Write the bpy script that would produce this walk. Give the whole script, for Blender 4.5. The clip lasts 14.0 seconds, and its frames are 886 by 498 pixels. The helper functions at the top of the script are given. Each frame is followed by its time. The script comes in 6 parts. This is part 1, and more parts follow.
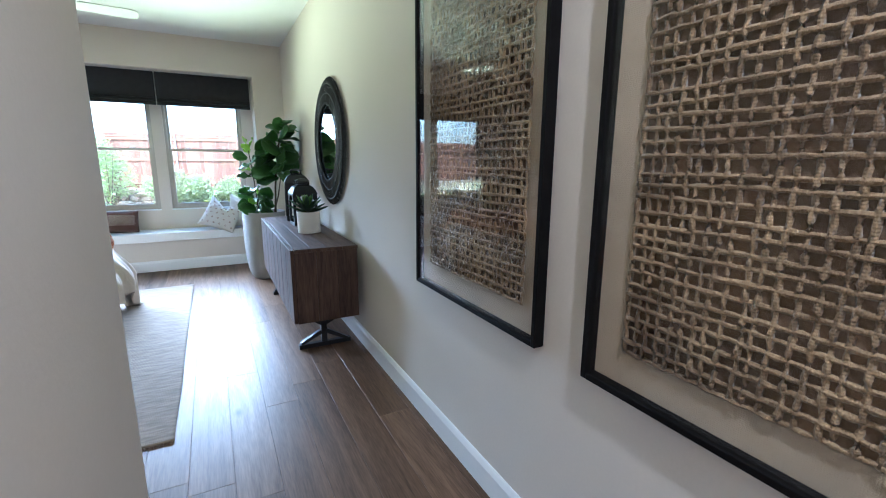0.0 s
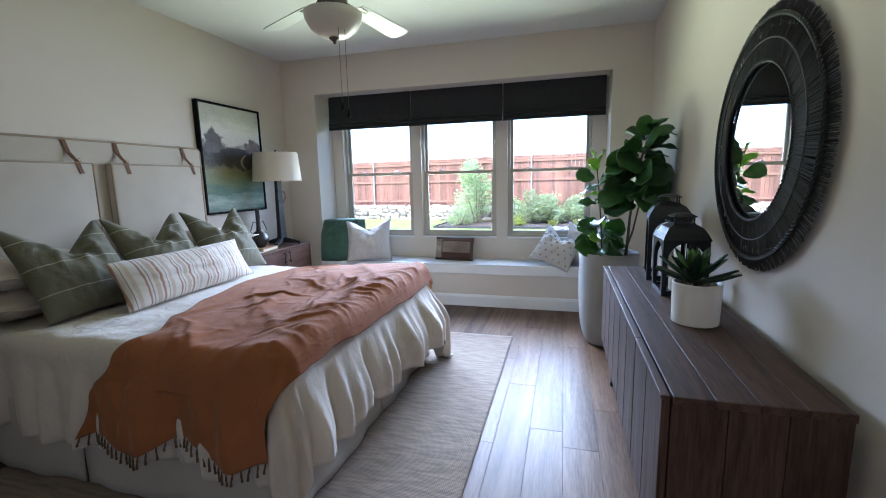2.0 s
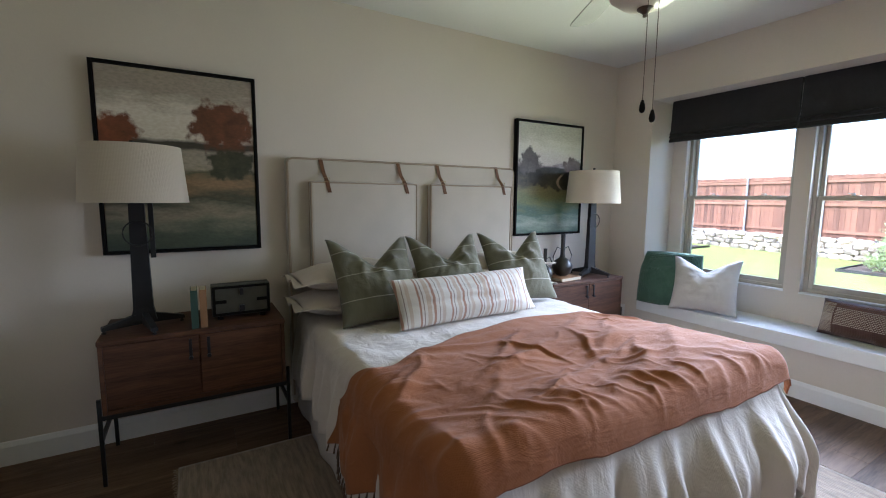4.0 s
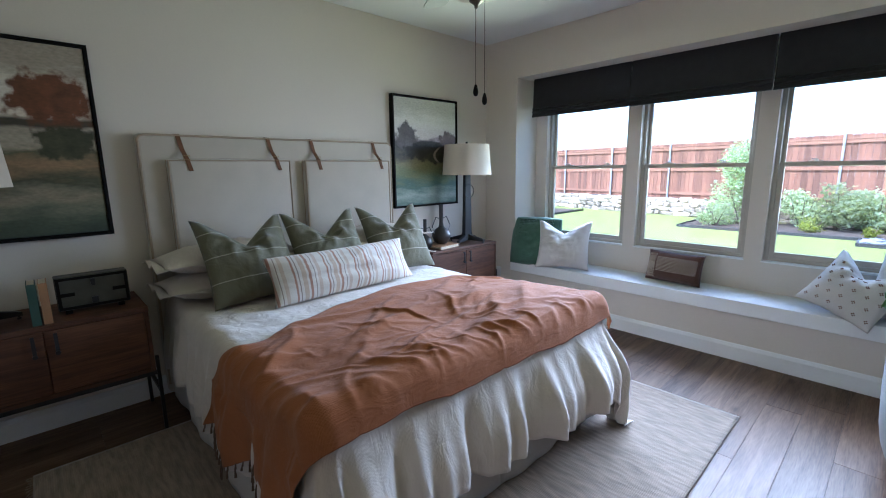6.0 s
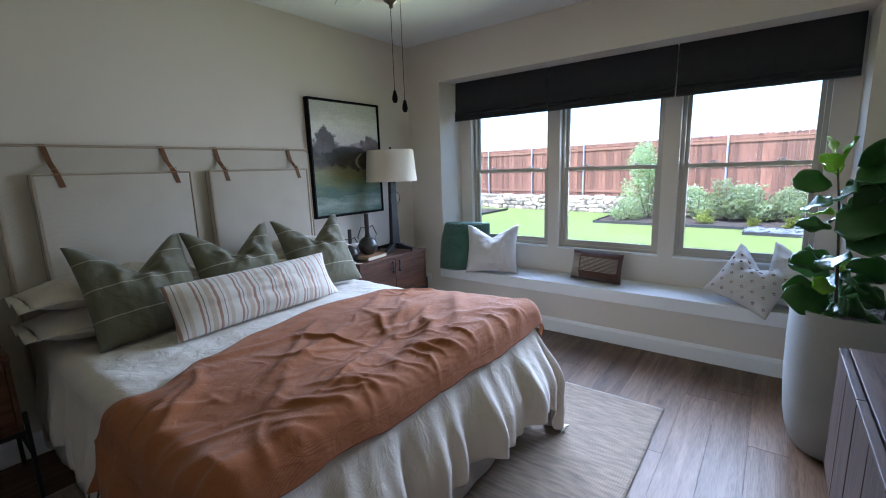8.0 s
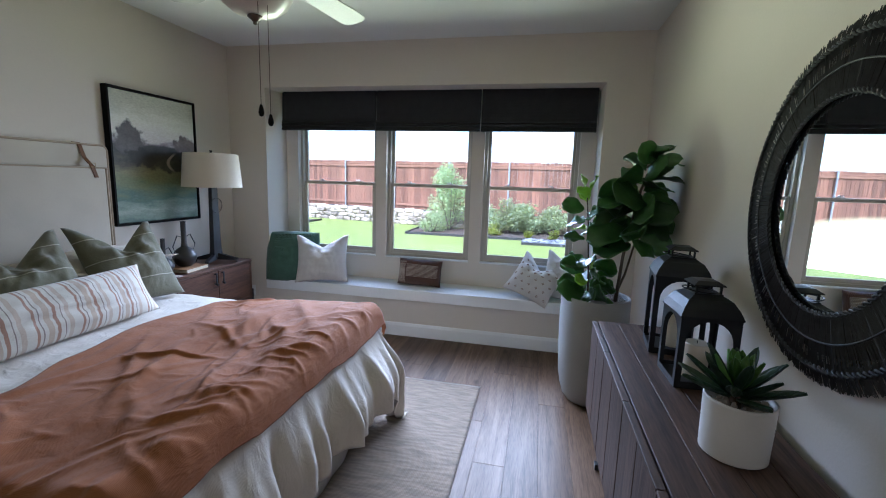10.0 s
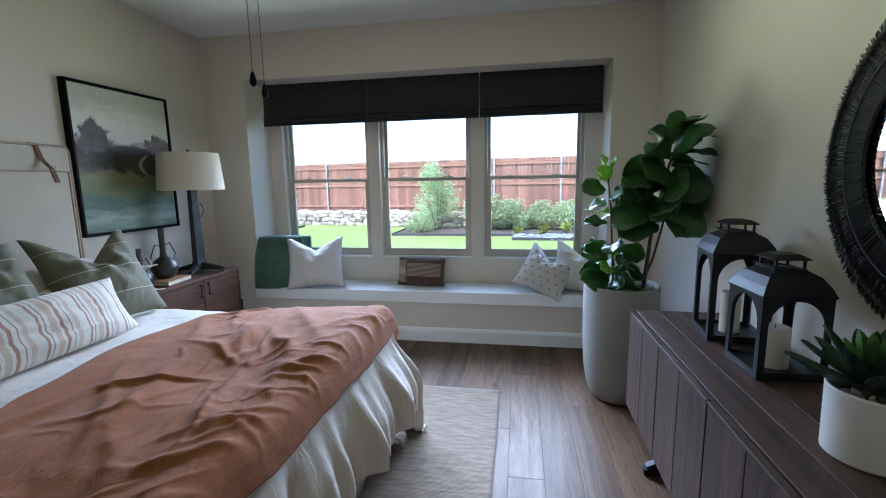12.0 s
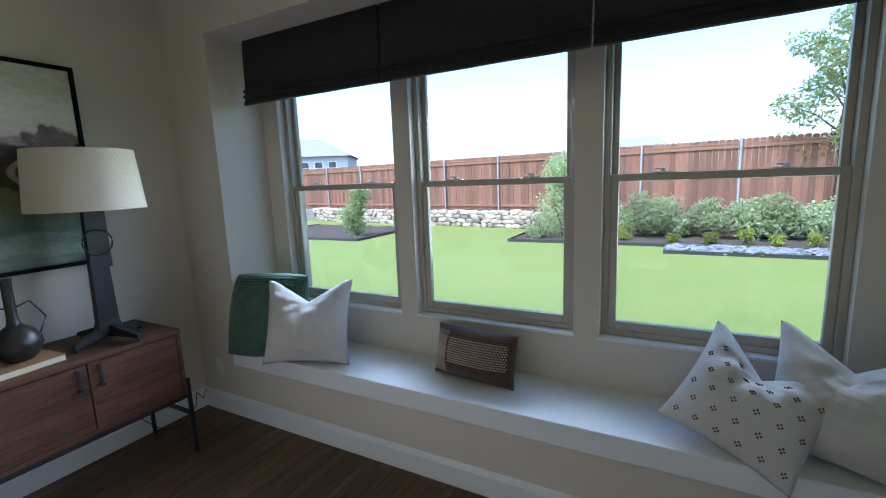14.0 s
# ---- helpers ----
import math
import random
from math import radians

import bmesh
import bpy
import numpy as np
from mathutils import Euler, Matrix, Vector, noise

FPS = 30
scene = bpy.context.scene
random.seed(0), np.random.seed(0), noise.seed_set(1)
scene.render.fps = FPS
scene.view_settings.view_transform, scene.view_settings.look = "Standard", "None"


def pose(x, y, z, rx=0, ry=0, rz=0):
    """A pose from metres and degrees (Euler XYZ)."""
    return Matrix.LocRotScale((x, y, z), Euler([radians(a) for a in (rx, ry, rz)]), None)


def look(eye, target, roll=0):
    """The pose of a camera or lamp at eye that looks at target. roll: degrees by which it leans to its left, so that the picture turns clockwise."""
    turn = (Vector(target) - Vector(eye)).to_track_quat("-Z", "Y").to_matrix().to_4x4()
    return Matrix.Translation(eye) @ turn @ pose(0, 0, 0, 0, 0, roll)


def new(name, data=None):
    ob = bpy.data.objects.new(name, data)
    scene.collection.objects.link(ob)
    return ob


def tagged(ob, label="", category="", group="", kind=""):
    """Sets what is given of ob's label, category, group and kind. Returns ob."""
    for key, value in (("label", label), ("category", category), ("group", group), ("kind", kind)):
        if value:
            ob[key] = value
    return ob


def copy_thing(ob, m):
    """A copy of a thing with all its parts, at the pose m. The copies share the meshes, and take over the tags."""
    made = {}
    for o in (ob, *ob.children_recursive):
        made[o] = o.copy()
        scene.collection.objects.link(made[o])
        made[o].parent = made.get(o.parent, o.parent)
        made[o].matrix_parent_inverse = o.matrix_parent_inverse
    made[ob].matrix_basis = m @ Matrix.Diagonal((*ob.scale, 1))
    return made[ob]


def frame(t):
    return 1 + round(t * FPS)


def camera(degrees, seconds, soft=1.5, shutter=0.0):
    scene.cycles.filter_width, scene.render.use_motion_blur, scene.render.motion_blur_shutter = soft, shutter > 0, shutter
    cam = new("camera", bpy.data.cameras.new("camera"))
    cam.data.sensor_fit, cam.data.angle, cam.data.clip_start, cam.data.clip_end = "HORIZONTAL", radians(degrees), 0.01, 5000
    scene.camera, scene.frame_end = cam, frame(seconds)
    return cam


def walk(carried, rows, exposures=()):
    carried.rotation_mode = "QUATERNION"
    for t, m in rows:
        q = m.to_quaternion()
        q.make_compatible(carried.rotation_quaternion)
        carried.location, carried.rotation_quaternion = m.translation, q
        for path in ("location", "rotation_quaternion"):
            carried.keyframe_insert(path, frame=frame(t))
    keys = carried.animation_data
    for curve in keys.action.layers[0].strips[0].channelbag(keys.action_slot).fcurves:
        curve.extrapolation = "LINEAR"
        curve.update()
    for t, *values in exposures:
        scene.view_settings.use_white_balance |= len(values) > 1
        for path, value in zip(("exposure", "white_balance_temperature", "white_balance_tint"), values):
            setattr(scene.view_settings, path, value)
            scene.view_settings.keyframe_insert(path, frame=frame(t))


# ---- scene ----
cam = camera(91.4, 14.0, soft=1.05)
PATH = [
    (0, (0.668, 0.085, 1.448), (1.586, 1.816, 1.051), 0.4),
    (0.5, (0.844, 0.537, 1.473), (1.433, 2.409, 1.087), 1.8),
    (1, (0.957, 1.007, 1.465), (1.163, 2.962, 1.096), -0.3),
    (1.5, (0.908, 1.491, 1.456), (0.727, 3.454, 1.12), 0.2),
    (2, (0.815, 1.86, 1.478), (0.282, 3.759, 1.166), -1.35),
    (2.5, (0.748, 2.251, 1.436), (-0.323, 3.921, 1.185), -2.1),
    (3, (0.509, 2.447, 1.468), (-0.82, 3.921, 1.219), -0.6),
    (3.5, (0.546, 2.607, 1.526), (-1.072, 3.757, 1.287), -1.3),
    (3.7, (0.604, 2.656, 1.551), (-1.115, 3.652, 1.318), 0.5),
    (5.8, (0.943, 2.674, 1.558), (-0.614, 3.88, 1.211), -0.5),
    (6, (0.925, 2.723, 1.573), (-0.511, 4.067, 1.211), -0.8),
    (6.5, (0.897, 2.823, 1.638), (-0.218, 4.432, 1.231), -0.6),
    (7, (0.887, 2.851, 1.633), (-0.166, 4.502, 1.229), -0.9),
    (7.2, (0.903, 2.865, 1.607), (-0.313, 4.406, 1.227), -2.3),
    (9.3, (0.684, 2.678, 1.639), (-0.19, 4.449, 1.324), 1.9),
    (9.5, (0.689, 2.636, 1.64), (-0.019, 4.48, 1.322), 1.6),
    (10, (0.742, 2.52, 1.646), (0.324, 4.451, 1.331), 1.8),
    (10.5, (0.804, 2.391, 1.65), (0.442, 4.335, 1.35), 1.2),
    (11, (0.726, 2.311, 1.651), (0.376, 4.258, 1.353), 0.5),
    (11.5, (0.526, 2.381, 1.621), (0.174, 4.327, 1.324), 0.1),
    (12, (0.497, 2.749, 1.547), (0.155, 4.695, 1.24), -1.0),
    (12.5, (0.504, 3.243, 1.567), (0.198, 5.195, 1.26), -1.2),
    (13, (0.517, 3.792, 1.626), (0.247, 5.745, 1.293), -1.0),
    (13.5, (0.566, 4.408, 1.636), (0.025, 6.305, 1.302), -1.9),
    (14, (0.46, 4.903, 1.601), (-0.471, 6.645, 1.285), -2.2),
]
walk(cam, [(t, look(eye, target, roll)) for t, eye, target, roll in PATH], [(0, 3.65, 4700, 8), (0.5, 3.25, 4750, 11), (1, 3.05, 4800, 12), (2, 3.0, 4950, 15), (3.5, 2.93, 5280, 17), (6.5, 2.82, 4780, 14), (7, 2.62, 4900, 14), (9.5, 2.52, 4950, 16), (11, 2.48, 5000, 16), (12.5, 2.56, 4860, 10), (13, 2.56, 4820, 11), (13.5, 2.27, 4950, 11), (14, 2.05, 5050, 10)])

# ---- world and light ----
world = bpy.data.worlds.new("sky")
scene.world = world
world.use_nodes = True
wn = world.node_tree
sky = wn.nodes.new("ShaderNodeTexSky")
sky.sky_type = "NISHITA"
sky.sun_disc = False
sky.sun_elevation, sky.sun_rotation = radians(58), radians(200)
sky.air_density, sky.dust_density, sky.ozone_density = 1.0, 2.6, 1.0
wn.links.new(sky.outputs[0], wn.nodes["Background"].inputs[0])
wn.nodes["Background"].inputs[1].default_value = 0.15
sun = new("sun", bpy.data.lights.new("sun", "SUN"))
sun.data.energy, sun.data.angle, sun.data.color = 1.4, radians(14), (1.0, 0.95, 0.88)
sun.matrix_world = look((0, 0, 20), (4.2, 11.6, 0))
tagged(sun, "hazy sunlight on the back garden", "sun")


def window_lamp(name, x, z, tilt, side, height, watts, color, spread, label):
    """An area lamp added at one window in place of sky or lawn light, aimed down or up into the room and to one side.
    """
    la = bpy.data.lights.new(name, "AREA")
    la.shape, la.size, la.size_y, la.energy, la.color, la.spread = "RECTANGLE", 0.84, height, watts, color, radians(spread)
    ob = new(name, la)
    c = math.cos(radians(tilt))
    way = Vector((-c * math.sin(radians(side)), -c * math.cos(radians(side)), math.sin(radians(tilt))))
    ob.matrix_world = look((x, 7.12, z), Vector((x, 7.12, z)) + way)
    return tagged(ob, label, "window light")


SKY, LAWN = (0.84, 0.92, 1.0), (0.98, 1.0, 0.58)
for x in (-1.52, -0.45, 0.635):
    window_lamp("sky_fill_lamp", x, 1.60, -27, 0, 0.9, 2.25, SKY, 56, "added lamp standing in for cool sky light")
    window_lamp("lawn_fill_lamp", x, 1.30, 33, 0, 0.8, 1.0, LAWN, 62, "added lamp standing in for greenish lawn bounce")
for x in (-0.45, 0.635):
    window_lamp("sky_fill_lamp", x, 1.55, -9, 40, 0.9, 0.75, (0.95, 0.97, 0.92), 66, "added lamp standing in for soft daylight towards the bed")
for x in (-1.52, -0.45):
    window_lamp("sky_fill_lamp", x, 1.60, -30, -36, 0.9, 1.95, SKY, 52, "added lamp standing in for cool sky light towards the credenza")
    window_lamp("lawn_fill_lamp", x, 1.30, 23, -34, 0.8, 0.75, LAWN, 42, "added lamp standing in for greenish lawn bounce towards the mirror wall")
hall = new("hall_light", bpy.data.lights.new("hall_light", "AREA"))
hall.data.shape, hall.data.size, hall.data.energy, hall.data.color = "DISK", 0.12, 3.0, (1.0, 0.92, 0.84)
hall.matrix_world = look((1.04, -0.25, 2.955), (1.04, -0.25, 0))
tagged(hall, "warm recessed light in the hall ceiling", "lamp")


# ---- materials ----
def mat(name, color, rough=0.6, color2=None, scale=4.0, fine=120.0, bump=0.15, metal=0.0, stretch=(1, 1, 1), amount=0.5, spec=0.5, sheen=0.0, per_piece=0.0, fine_amount=0.25, bump_dist=0.002):
    """A surface with blotches at one scale and grain at another; colour 2 is the darker mottle."""
    m = bpy.data.materials.new(name)
    m.use_nodes = True
    nt = m.node_tree
    n, l = nt.nodes, nt.links
    b = n["Principled BSDF"]
    c2 = color2 or tuple(c * 0.82 for c in color)
    tc = n.new("ShaderNodeTexCoord")
    mp = n.new("ShaderNodeMapping")
    mp.inputs["Scale"].default_value = stretch
    l.new(tc.outputs["Object"], mp.inputs[0])
    big, small = n.new("ShaderNodeTexNoise"), n.new("ShaderNodeTexNoise")
    big.inputs["Scale"].default_value, big.inputs["Detail"].default_value = scale, 5
    small.inputs["Scale"].default_value, small.inputs["Detail"].default_value = fine, 3
    l.new(mp.outputs[0], big.inputs["Vector"])
    l.new(mp.outputs[0], small.inputs["Vector"])
    ramp = n.new("ShaderNodeMapRange")
    ramp.inputs["From Min"].default_value, ramp.inputs["From Max"].default_value = 0.35, 0.68
    ramp.inputs["To Max"].default_value = amount
    l.new(big.outputs["Fac"], ramp.inputs["Value"])
    mix = n.new("ShaderNodeMix")
    mix.data_type = "RGBA"
    mix.inputs[6].default_value, mix.inputs[7].default_value = (*color, 1), (*c2, 1)
    l.new(ramp.outputs[0], mix.inputs[0])
    mix2 = n.new("ShaderNodeMix")
    mix2.data_type = "RGBA"
    mix2.blend_type = "MULTIPLY"
    mix2.inputs[0].default_value = fine_amount
    l.new(mix.outputs[2], mix2.inputs[6])
    l.new(small.outputs["Fac"], mix2.inputs[7])
    out = mix2.outputs[2]
    if per_piece:
        info = n.new("ShaderNodeObjectInfo")
        hsv = n.new("ShaderNodeHueSaturation")
        r2 = n.new("ShaderNodeMapRange")
        r2.inputs["To Min"].default_value, r2.inputs["To Max"].default_value = 1 - per_piece, 1 + per_piece
        l.new(info.outputs["Random"], r2.inputs["Value"])
        l.new(r2.outputs[0], hsv.inputs["Value"])
        l.new(out, hsv.inputs["Color"])
        out = hsv.outputs[0]
    l.new(out, b.inputs["Base Color"])
    rr = n.new("ShaderNodeMapRange")
    rr.inputs["To Min"].default_value, rr.inputs["To Max"].default_value = max(0.02, rough - 0.08), min(1, rough + 0.08)
    l.new(big.outputs["Fac"], rr.inputs["Value"])
    l.new(rr.outputs[0], b.inputs["Roughness"])
    b.inputs["Metallic"].default_value = metal
    b.inputs["Specular IOR Level"].default_value = spec
    b.inputs["Sheen Weight"].default_value = sheen
    if bump:
        bp = n.new("ShaderNodeBump")
        bp.inputs["Strength"].default_value, bp.inputs["Distance"].default_value = bump, bump_dist
        l.new(small.outputs["Fac"], bp.inputs["Height"])
        l.new(bp.outputs[0], b.inputs["Normal"])
    return m


M_WALL = mat("wall_paint", (0.67, 0.60, 0.515), 0.75, (0.64, 0.57, 0.49), scale=1.5, fine=90, bump=0.25, fine_amount=0.06)
M_CEIL = mat("ceiling_paint", (0.72, 0.71, 0.69), 0.85, (0.69, 0.68, 0.66), scale=1.2, fine=70, bump=0.3, fine_amount=0.06)
M_TRIM = mat("white_trim_paint", (0.80, 0.79, 0.77), 0.38, (0.76, 0.75, 0.73), scale=2, fine=60, bump=0.05, fine_amount=0.05)
M_FRAME = mat("almond_window_vinyl", (0.47, 0.425, 0.345), 0.45, (0.43, 0.39, 0.315), scale=5, bump=0.03, fine_amount=0.05)
M_DARK = mat("black_metal", (0.018, 0.018, 0.02), 0.42, (0.03, 0.03, 0.032), scale=8, fine=200, bump=0.08, metal=0.1, spec=0.3)


def wood(name, light, dark, rough, axis="y", per_piece=0.16, knots=0.0, bump=0.25, ring=14.0):
    """Wood with grain drawn out along one axis, a darker figure and, if asked, knots."""
    m = bpy.data.materials.new(name)
    m.use_nodes = True
    nt = m.node_tree
    n, l = nt.nodes, nt.links
    b = n["Principled BSDF"]
    tc, info = n.new("ShaderNodeTexCoord"), n.new("ShaderNodeObjectInfo")
    shift = n.new("ShaderNodeVectorMath")
    shift.operation = "MULTIPLY_ADD"
    comb = n.new("ShaderNodeCombineXYZ")
    for i in range(3):
        l.new(info.outputs["Random"], comb.inputs[i])
    l.new(comb.outputs[0], shift.inputs[0])
    shift.inputs[1].default_value = (13.0, 29.0, 7.0)
    l.new(tc.outputs["Object"], shift.inputs[2])
    mp = n.new("ShaderNodeMapping")
    k = {"x": 0, "y": 1, "z": 2}[axis]
    sc = [1.0, 1.0, 1.0]
    sc[k] = 0.07
    mp.inputs["Scale"].default_value = sc
    l.new(shift.outputs[0], mp.inputs[0])
    grain, fig, blot = n.new("ShaderNodeTexNoise"), n.new("ShaderNodeTexNoise"), n.new("ShaderNodeTexNoise")
    grain.inputs["Scale"].default_value, grain.inputs["Detail"].default_value = 160, 4
    fig.inputs["Scale"].default_value, fig.inputs["Detail"].default_value, fig.inputs["Distortion"].default_value = ring, 4, 1.2
    blot.inputs["Scale"].default_value, blot.inputs["Detail"].default_value = 2.2, 3
    l.new(mp.outputs[0], grain.inputs["Vector"])
    l.new(mp.outputs[0], fig.inputs["Vector"])
    l.new(shift.outputs[0], blot.inputs["Vector"])
    add = n.new("ShaderNodeMath")
    add.operation = "MULTIPLY_ADD"
    add.inputs[1].default_value = 0.45
    l.new(grain.outputs["Fac"], add.inputs[0])
    half = n.new("ShaderNodeMath")
    half.operation = "MULTIPLY"
    half.inputs[1].default_value = 0.6
    l.new(fig.outputs["Fac"], half.inputs[0])
    l.new(half.outputs[0], add.inputs[2])
    r = n.new("ShaderNodeMapRange")
    r.inputs["From Min"].default_value, r.inputs["From Max"].default_value = 0.36, 0.68
    l.new(add.outputs[0], r.inputs["Value"])
    mix = n.new("ShaderNodeMix")
    mix.data_type = "RGBA"
    mix.inputs[6].default_value, mix.inputs[7].default_value = (*dark, 1), (*light, 1)
    l.new(r.outputs[0], mix.inputs[0])
    hsv = n.new("ShaderNodeHueSaturation")
    r2 = n.new("ShaderNodeMapRange")
    r2.inputs["To Min"].default_value, r2.inputs["To Max"].default_value = 1 - per_piece, 1 + per_piece
    l.new(info.outputs["Random"], r2.inputs["Value"])
    l.new(r2.outputs[0], hsv.inputs["Value"])
    l.new(mix.outputs[2], hsv.inputs["Color"])
    out = hsv.outputs[0]
    if knots:
        vor = n.new("ShaderNodeTexVoronoi")
        vor.inputs["Scale"].default_value = 2.6
        wob = n.new("ShaderNodeMapping")
        w = [1.6, 1.6, 1.6]
        w[k] = 0.75
        wob.inputs["Scale"].default_value = w
        l.new(shift.outputs[0], wob.inputs[0])
        l.new(wob.outputs[0], vor.inputs["Vector"])
        kr = n.new("ShaderNodeMapRange")
        kr.inputs["From Min"].default_value, kr.inputs["From Max"].default_value = 0.03, 0.13
        kr.inputs["To Min"].default_value, kr.inputs["To Max"].default_value = knots, 0.0
        l.new(vor.outputs["Distance"], kr.inputs["Value"])
        km = n.new("ShaderNodeMix")
        km.data_type = "RGBA"
        km.inputs[7].default_value = (*[c * 0.35 for c in dark], 1)
        l.new(kr.outputs[0], km.inputs[0])
        l.new(out, km.inputs[6])
        out = km.outputs[2]
    l.new(out, b.inputs["Base Color"])
    rr = n.new("ShaderNodeMapRange")
    rr.inputs["To Min"].default_value, rr.inputs["To Max"].default_value = rough + 0.1, rough - 0.08
    l.new(add.outputs[0], rr.inputs["Value"])
    l.new(rr.outputs[0], b.inputs["Roughness"])
    bp = n.new("ShaderNodeBump")
    bp.inputs["Strength"].default_value, bp.inputs["Distance"].default_value = bump, 0.0015
    l.new(add.outputs[0], bp.inputs["Height"])
    l.new(bp.outputs[0], b.inputs["Normal"])
    return m


M_FLOOR = wood("oak_floor_plank", (0.178, 0.109, 0.066), (0.068, 0.040, 0.024), 0.42, "y", 0.2, 0.75)
M_FLOOR.node_tree.nodes["Principled BSDF"].inputs["Specular IOR Level"].default_value = 0.17
M_FLOORGAP = mat("dark_floor_joint", (0.03, 0.022, 0.016), 0.9)
M_GLASS = bpy.data.materials.new("window_glass")
M_GLASS.use_nodes = True
gn = M_GLASS.node_tree
gn.nodes.remove(gn.nodes["Principled BSDF"])
g_t, g_g, g_m, g_f = gn.nodes.new("ShaderNodeBsdfTransparent"), gn.nodes.new("ShaderNodeBsdfGlossy"), gn.nodes.new("ShaderNodeMixShader"), gn.nodes.new("ShaderNodeMath")
g_w, g_p = gn.nodes.new("ShaderNodeLayerWeight"), gn.nodes.new("ShaderNodeMath")
g_p.operation, g_p.inputs[1].default_value = "POWER", 4.0
g_f.operation, g_f.inputs[1].default_value, g_f.inputs[2].default_value = "MULTIPLY_ADD", 0.7, 0.025
gn.links.new(g_w.outputs["Facing"], g_p.inputs[0])
gn.links.new(g_p.outputs[0], g_f.inputs[0])
g_t.inputs[0].default_value = (0.97, 0.985, 0.975, 1)
g_g.inputs["Roughness"].default_value = 0.02
gn.links.new(g_f.outputs[0], g_m.inputs[0])
gn.links.new(g_t.outputs[0], g_m.inputs[1])
gn.links.new(g_g.outputs[0], g_m.inputs[2])
gn.links.new(g_m.outputs[0], gn.nodes["Material Output"].inputs[0])


# ---- building helpers ----
def box(bm, x0, x1, y0, y1, z0, z1, bevel=0.0, segs=2):
    """Adds a box between the given bounds, its edges rounded by bevel."""
    made = bmesh.ops.create_cube(bm, size=1.0)["verts"]
    for v in made:
        v.co = Vector((x0 + (v.co.x + 0.5) * (x1 - x0), y0 + (v.co.y + 0.5) * (y1 - y0), z0 + (v.co.z + 0.5) * (z1 - z0)))
    if bevel:
        edges = {e for v in made for e in v.link_edges}
        made = bmesh.ops.bevel(bm, geom=list(edges), offset=bevel, segments=segs, affect="EDGES", profile=0.5)["verts"]
    return made


def cyl(bm, a, b, r0, r1=None, segs=20, caps=True):
    """Adds a round bar from point a to point b."""
    a, b = Vector(a), Vector(b)
    d = b - a
    made = bmesh.ops.create_cone(bm, cap_ends=caps, segments=segs, radius1=r0, radius2=r0 if r1 is None else r1, depth=d.length)["verts"]
    m = Matrix.Translation((a + b) / 2) @ d.to_track_quat("Z", "Y").to_matrix().to_4x4()
    bmesh.ops.transform(bm, matrix=m, verts=made)
    return made


def lathe(bm, profile, segs=40, centre=(0, 0)):
    """Turns (radius, height) pairs round the z axis."""
    rings = []
    for r, z in profile:
        if r < 1e-5:
            rings.append([bm.verts.new((centre[0], centre[1], z))])
        else:
            rings.append([bm.verts.new((centre[0] + r * math.cos(2 * math.pi * i / segs), centre[1] + r * math.sin(2 * math.pi * i / segs), z)) for i in range(segs)])
    for p, q in zip(rings, rings[1:]):
        for i in range(segs):
            j = (i + 1) % segs
            if len(p) == 1 and len(q) == 1:
                continue
            if len(p) == 1:
                bm.faces.new((p[0], q[j], q[i]))
            elif len(q) == 1:
                bm.faces.new((p[i], p[j], q[0]))
            else:
                bm.faces.new((p[i], p[j], q[j], q[i]))


def tube(bm, points, r, segs=8, closed=False):
    """Sweeps a round section along points."""
    pts = [Vector(p) for p in points]
    rings = []
    n = len(pts)
    for i, p in enumerate(pts):
        d = (pts[(i + 1) % n] - pts[i - 1]) if closed else (pts[min(i + 1, n - 1)] - pts[max(i - 1, 0)])
        q = d.to_track_quat("Z", "Y")
        rr = r(i / max(1, n - 1)) if callable(r) else r
        rings.append([bm.verts.new(p + q @ Vector((rr * math.cos(2 * math.pi * k / segs), rr * math.sin(2 * math.pi * k / segs), 0))) for k in range(segs)])
    for i in range(n if closed else n - 1):
        a, b = rings[i], rings[(i + 1) % n]
        off = 0
        if closed and i == n - 1:
            off = min(range(segs), key=lambda o: sum((a[k].co - b[(k + o) % segs].co).length for k in range(segs)))
        for k in range(segs):
            bm.faces.new((a[k], a[(k + 1) % segs], b[(k + 1 + off) % segs], b[(k + off) % segs]))
    if not closed:
        bm.faces.new(rings[0][::-1])
        bm.faces.new(rings[-1])


def sheet(bm, fn, nu, nv, thick=0.0):
    """A grid surface from fn(u, v), u and v from 0 to 1; with thickness it is closed all round."""
    top = [[bm.verts.new(fn(i / nu, j / nv)) for j in range(nv + 1)] for i in range(nu + 1)]
    faces = [bm.faces.new((top[i][j], top[i + 1][j], top[i + 1][j + 1], top[i][j + 1])) for i in range(nu) for j in range(nv)]
    if thick:
        bm.normal_update()
        bmesh.ops.solidify(bm, geom=faces, thickness=thick)


def part(name, bm, material, parent=None, label="", smooth=False, kind=""):
    """Links a bmesh as one mesh object under a thing or under a part."""
    bmesh.ops.recalc_face_normals(bm, faces=bm.faces)
    me = bpy.data.meshes.new(name)
    if smooth:
        for f in bm.faces:
            f.smooth = True
    bm.to_mesh(me)
    bm.free()
    if material:
        me.materials.append(material)
    if smooth and smooth != "all":
        me.set_sharp_from_angle(angle=radians(40))
    ob = new(name, me)
    ob.parent = parent
    return tagged(ob, label, kind=kind)


def thing(name, m, label, category, group=""):
    ob = new(name)
    ob.empty_display_size = 0.1
    ob.matrix_world = m
    return tagged(ob, label, category, group)


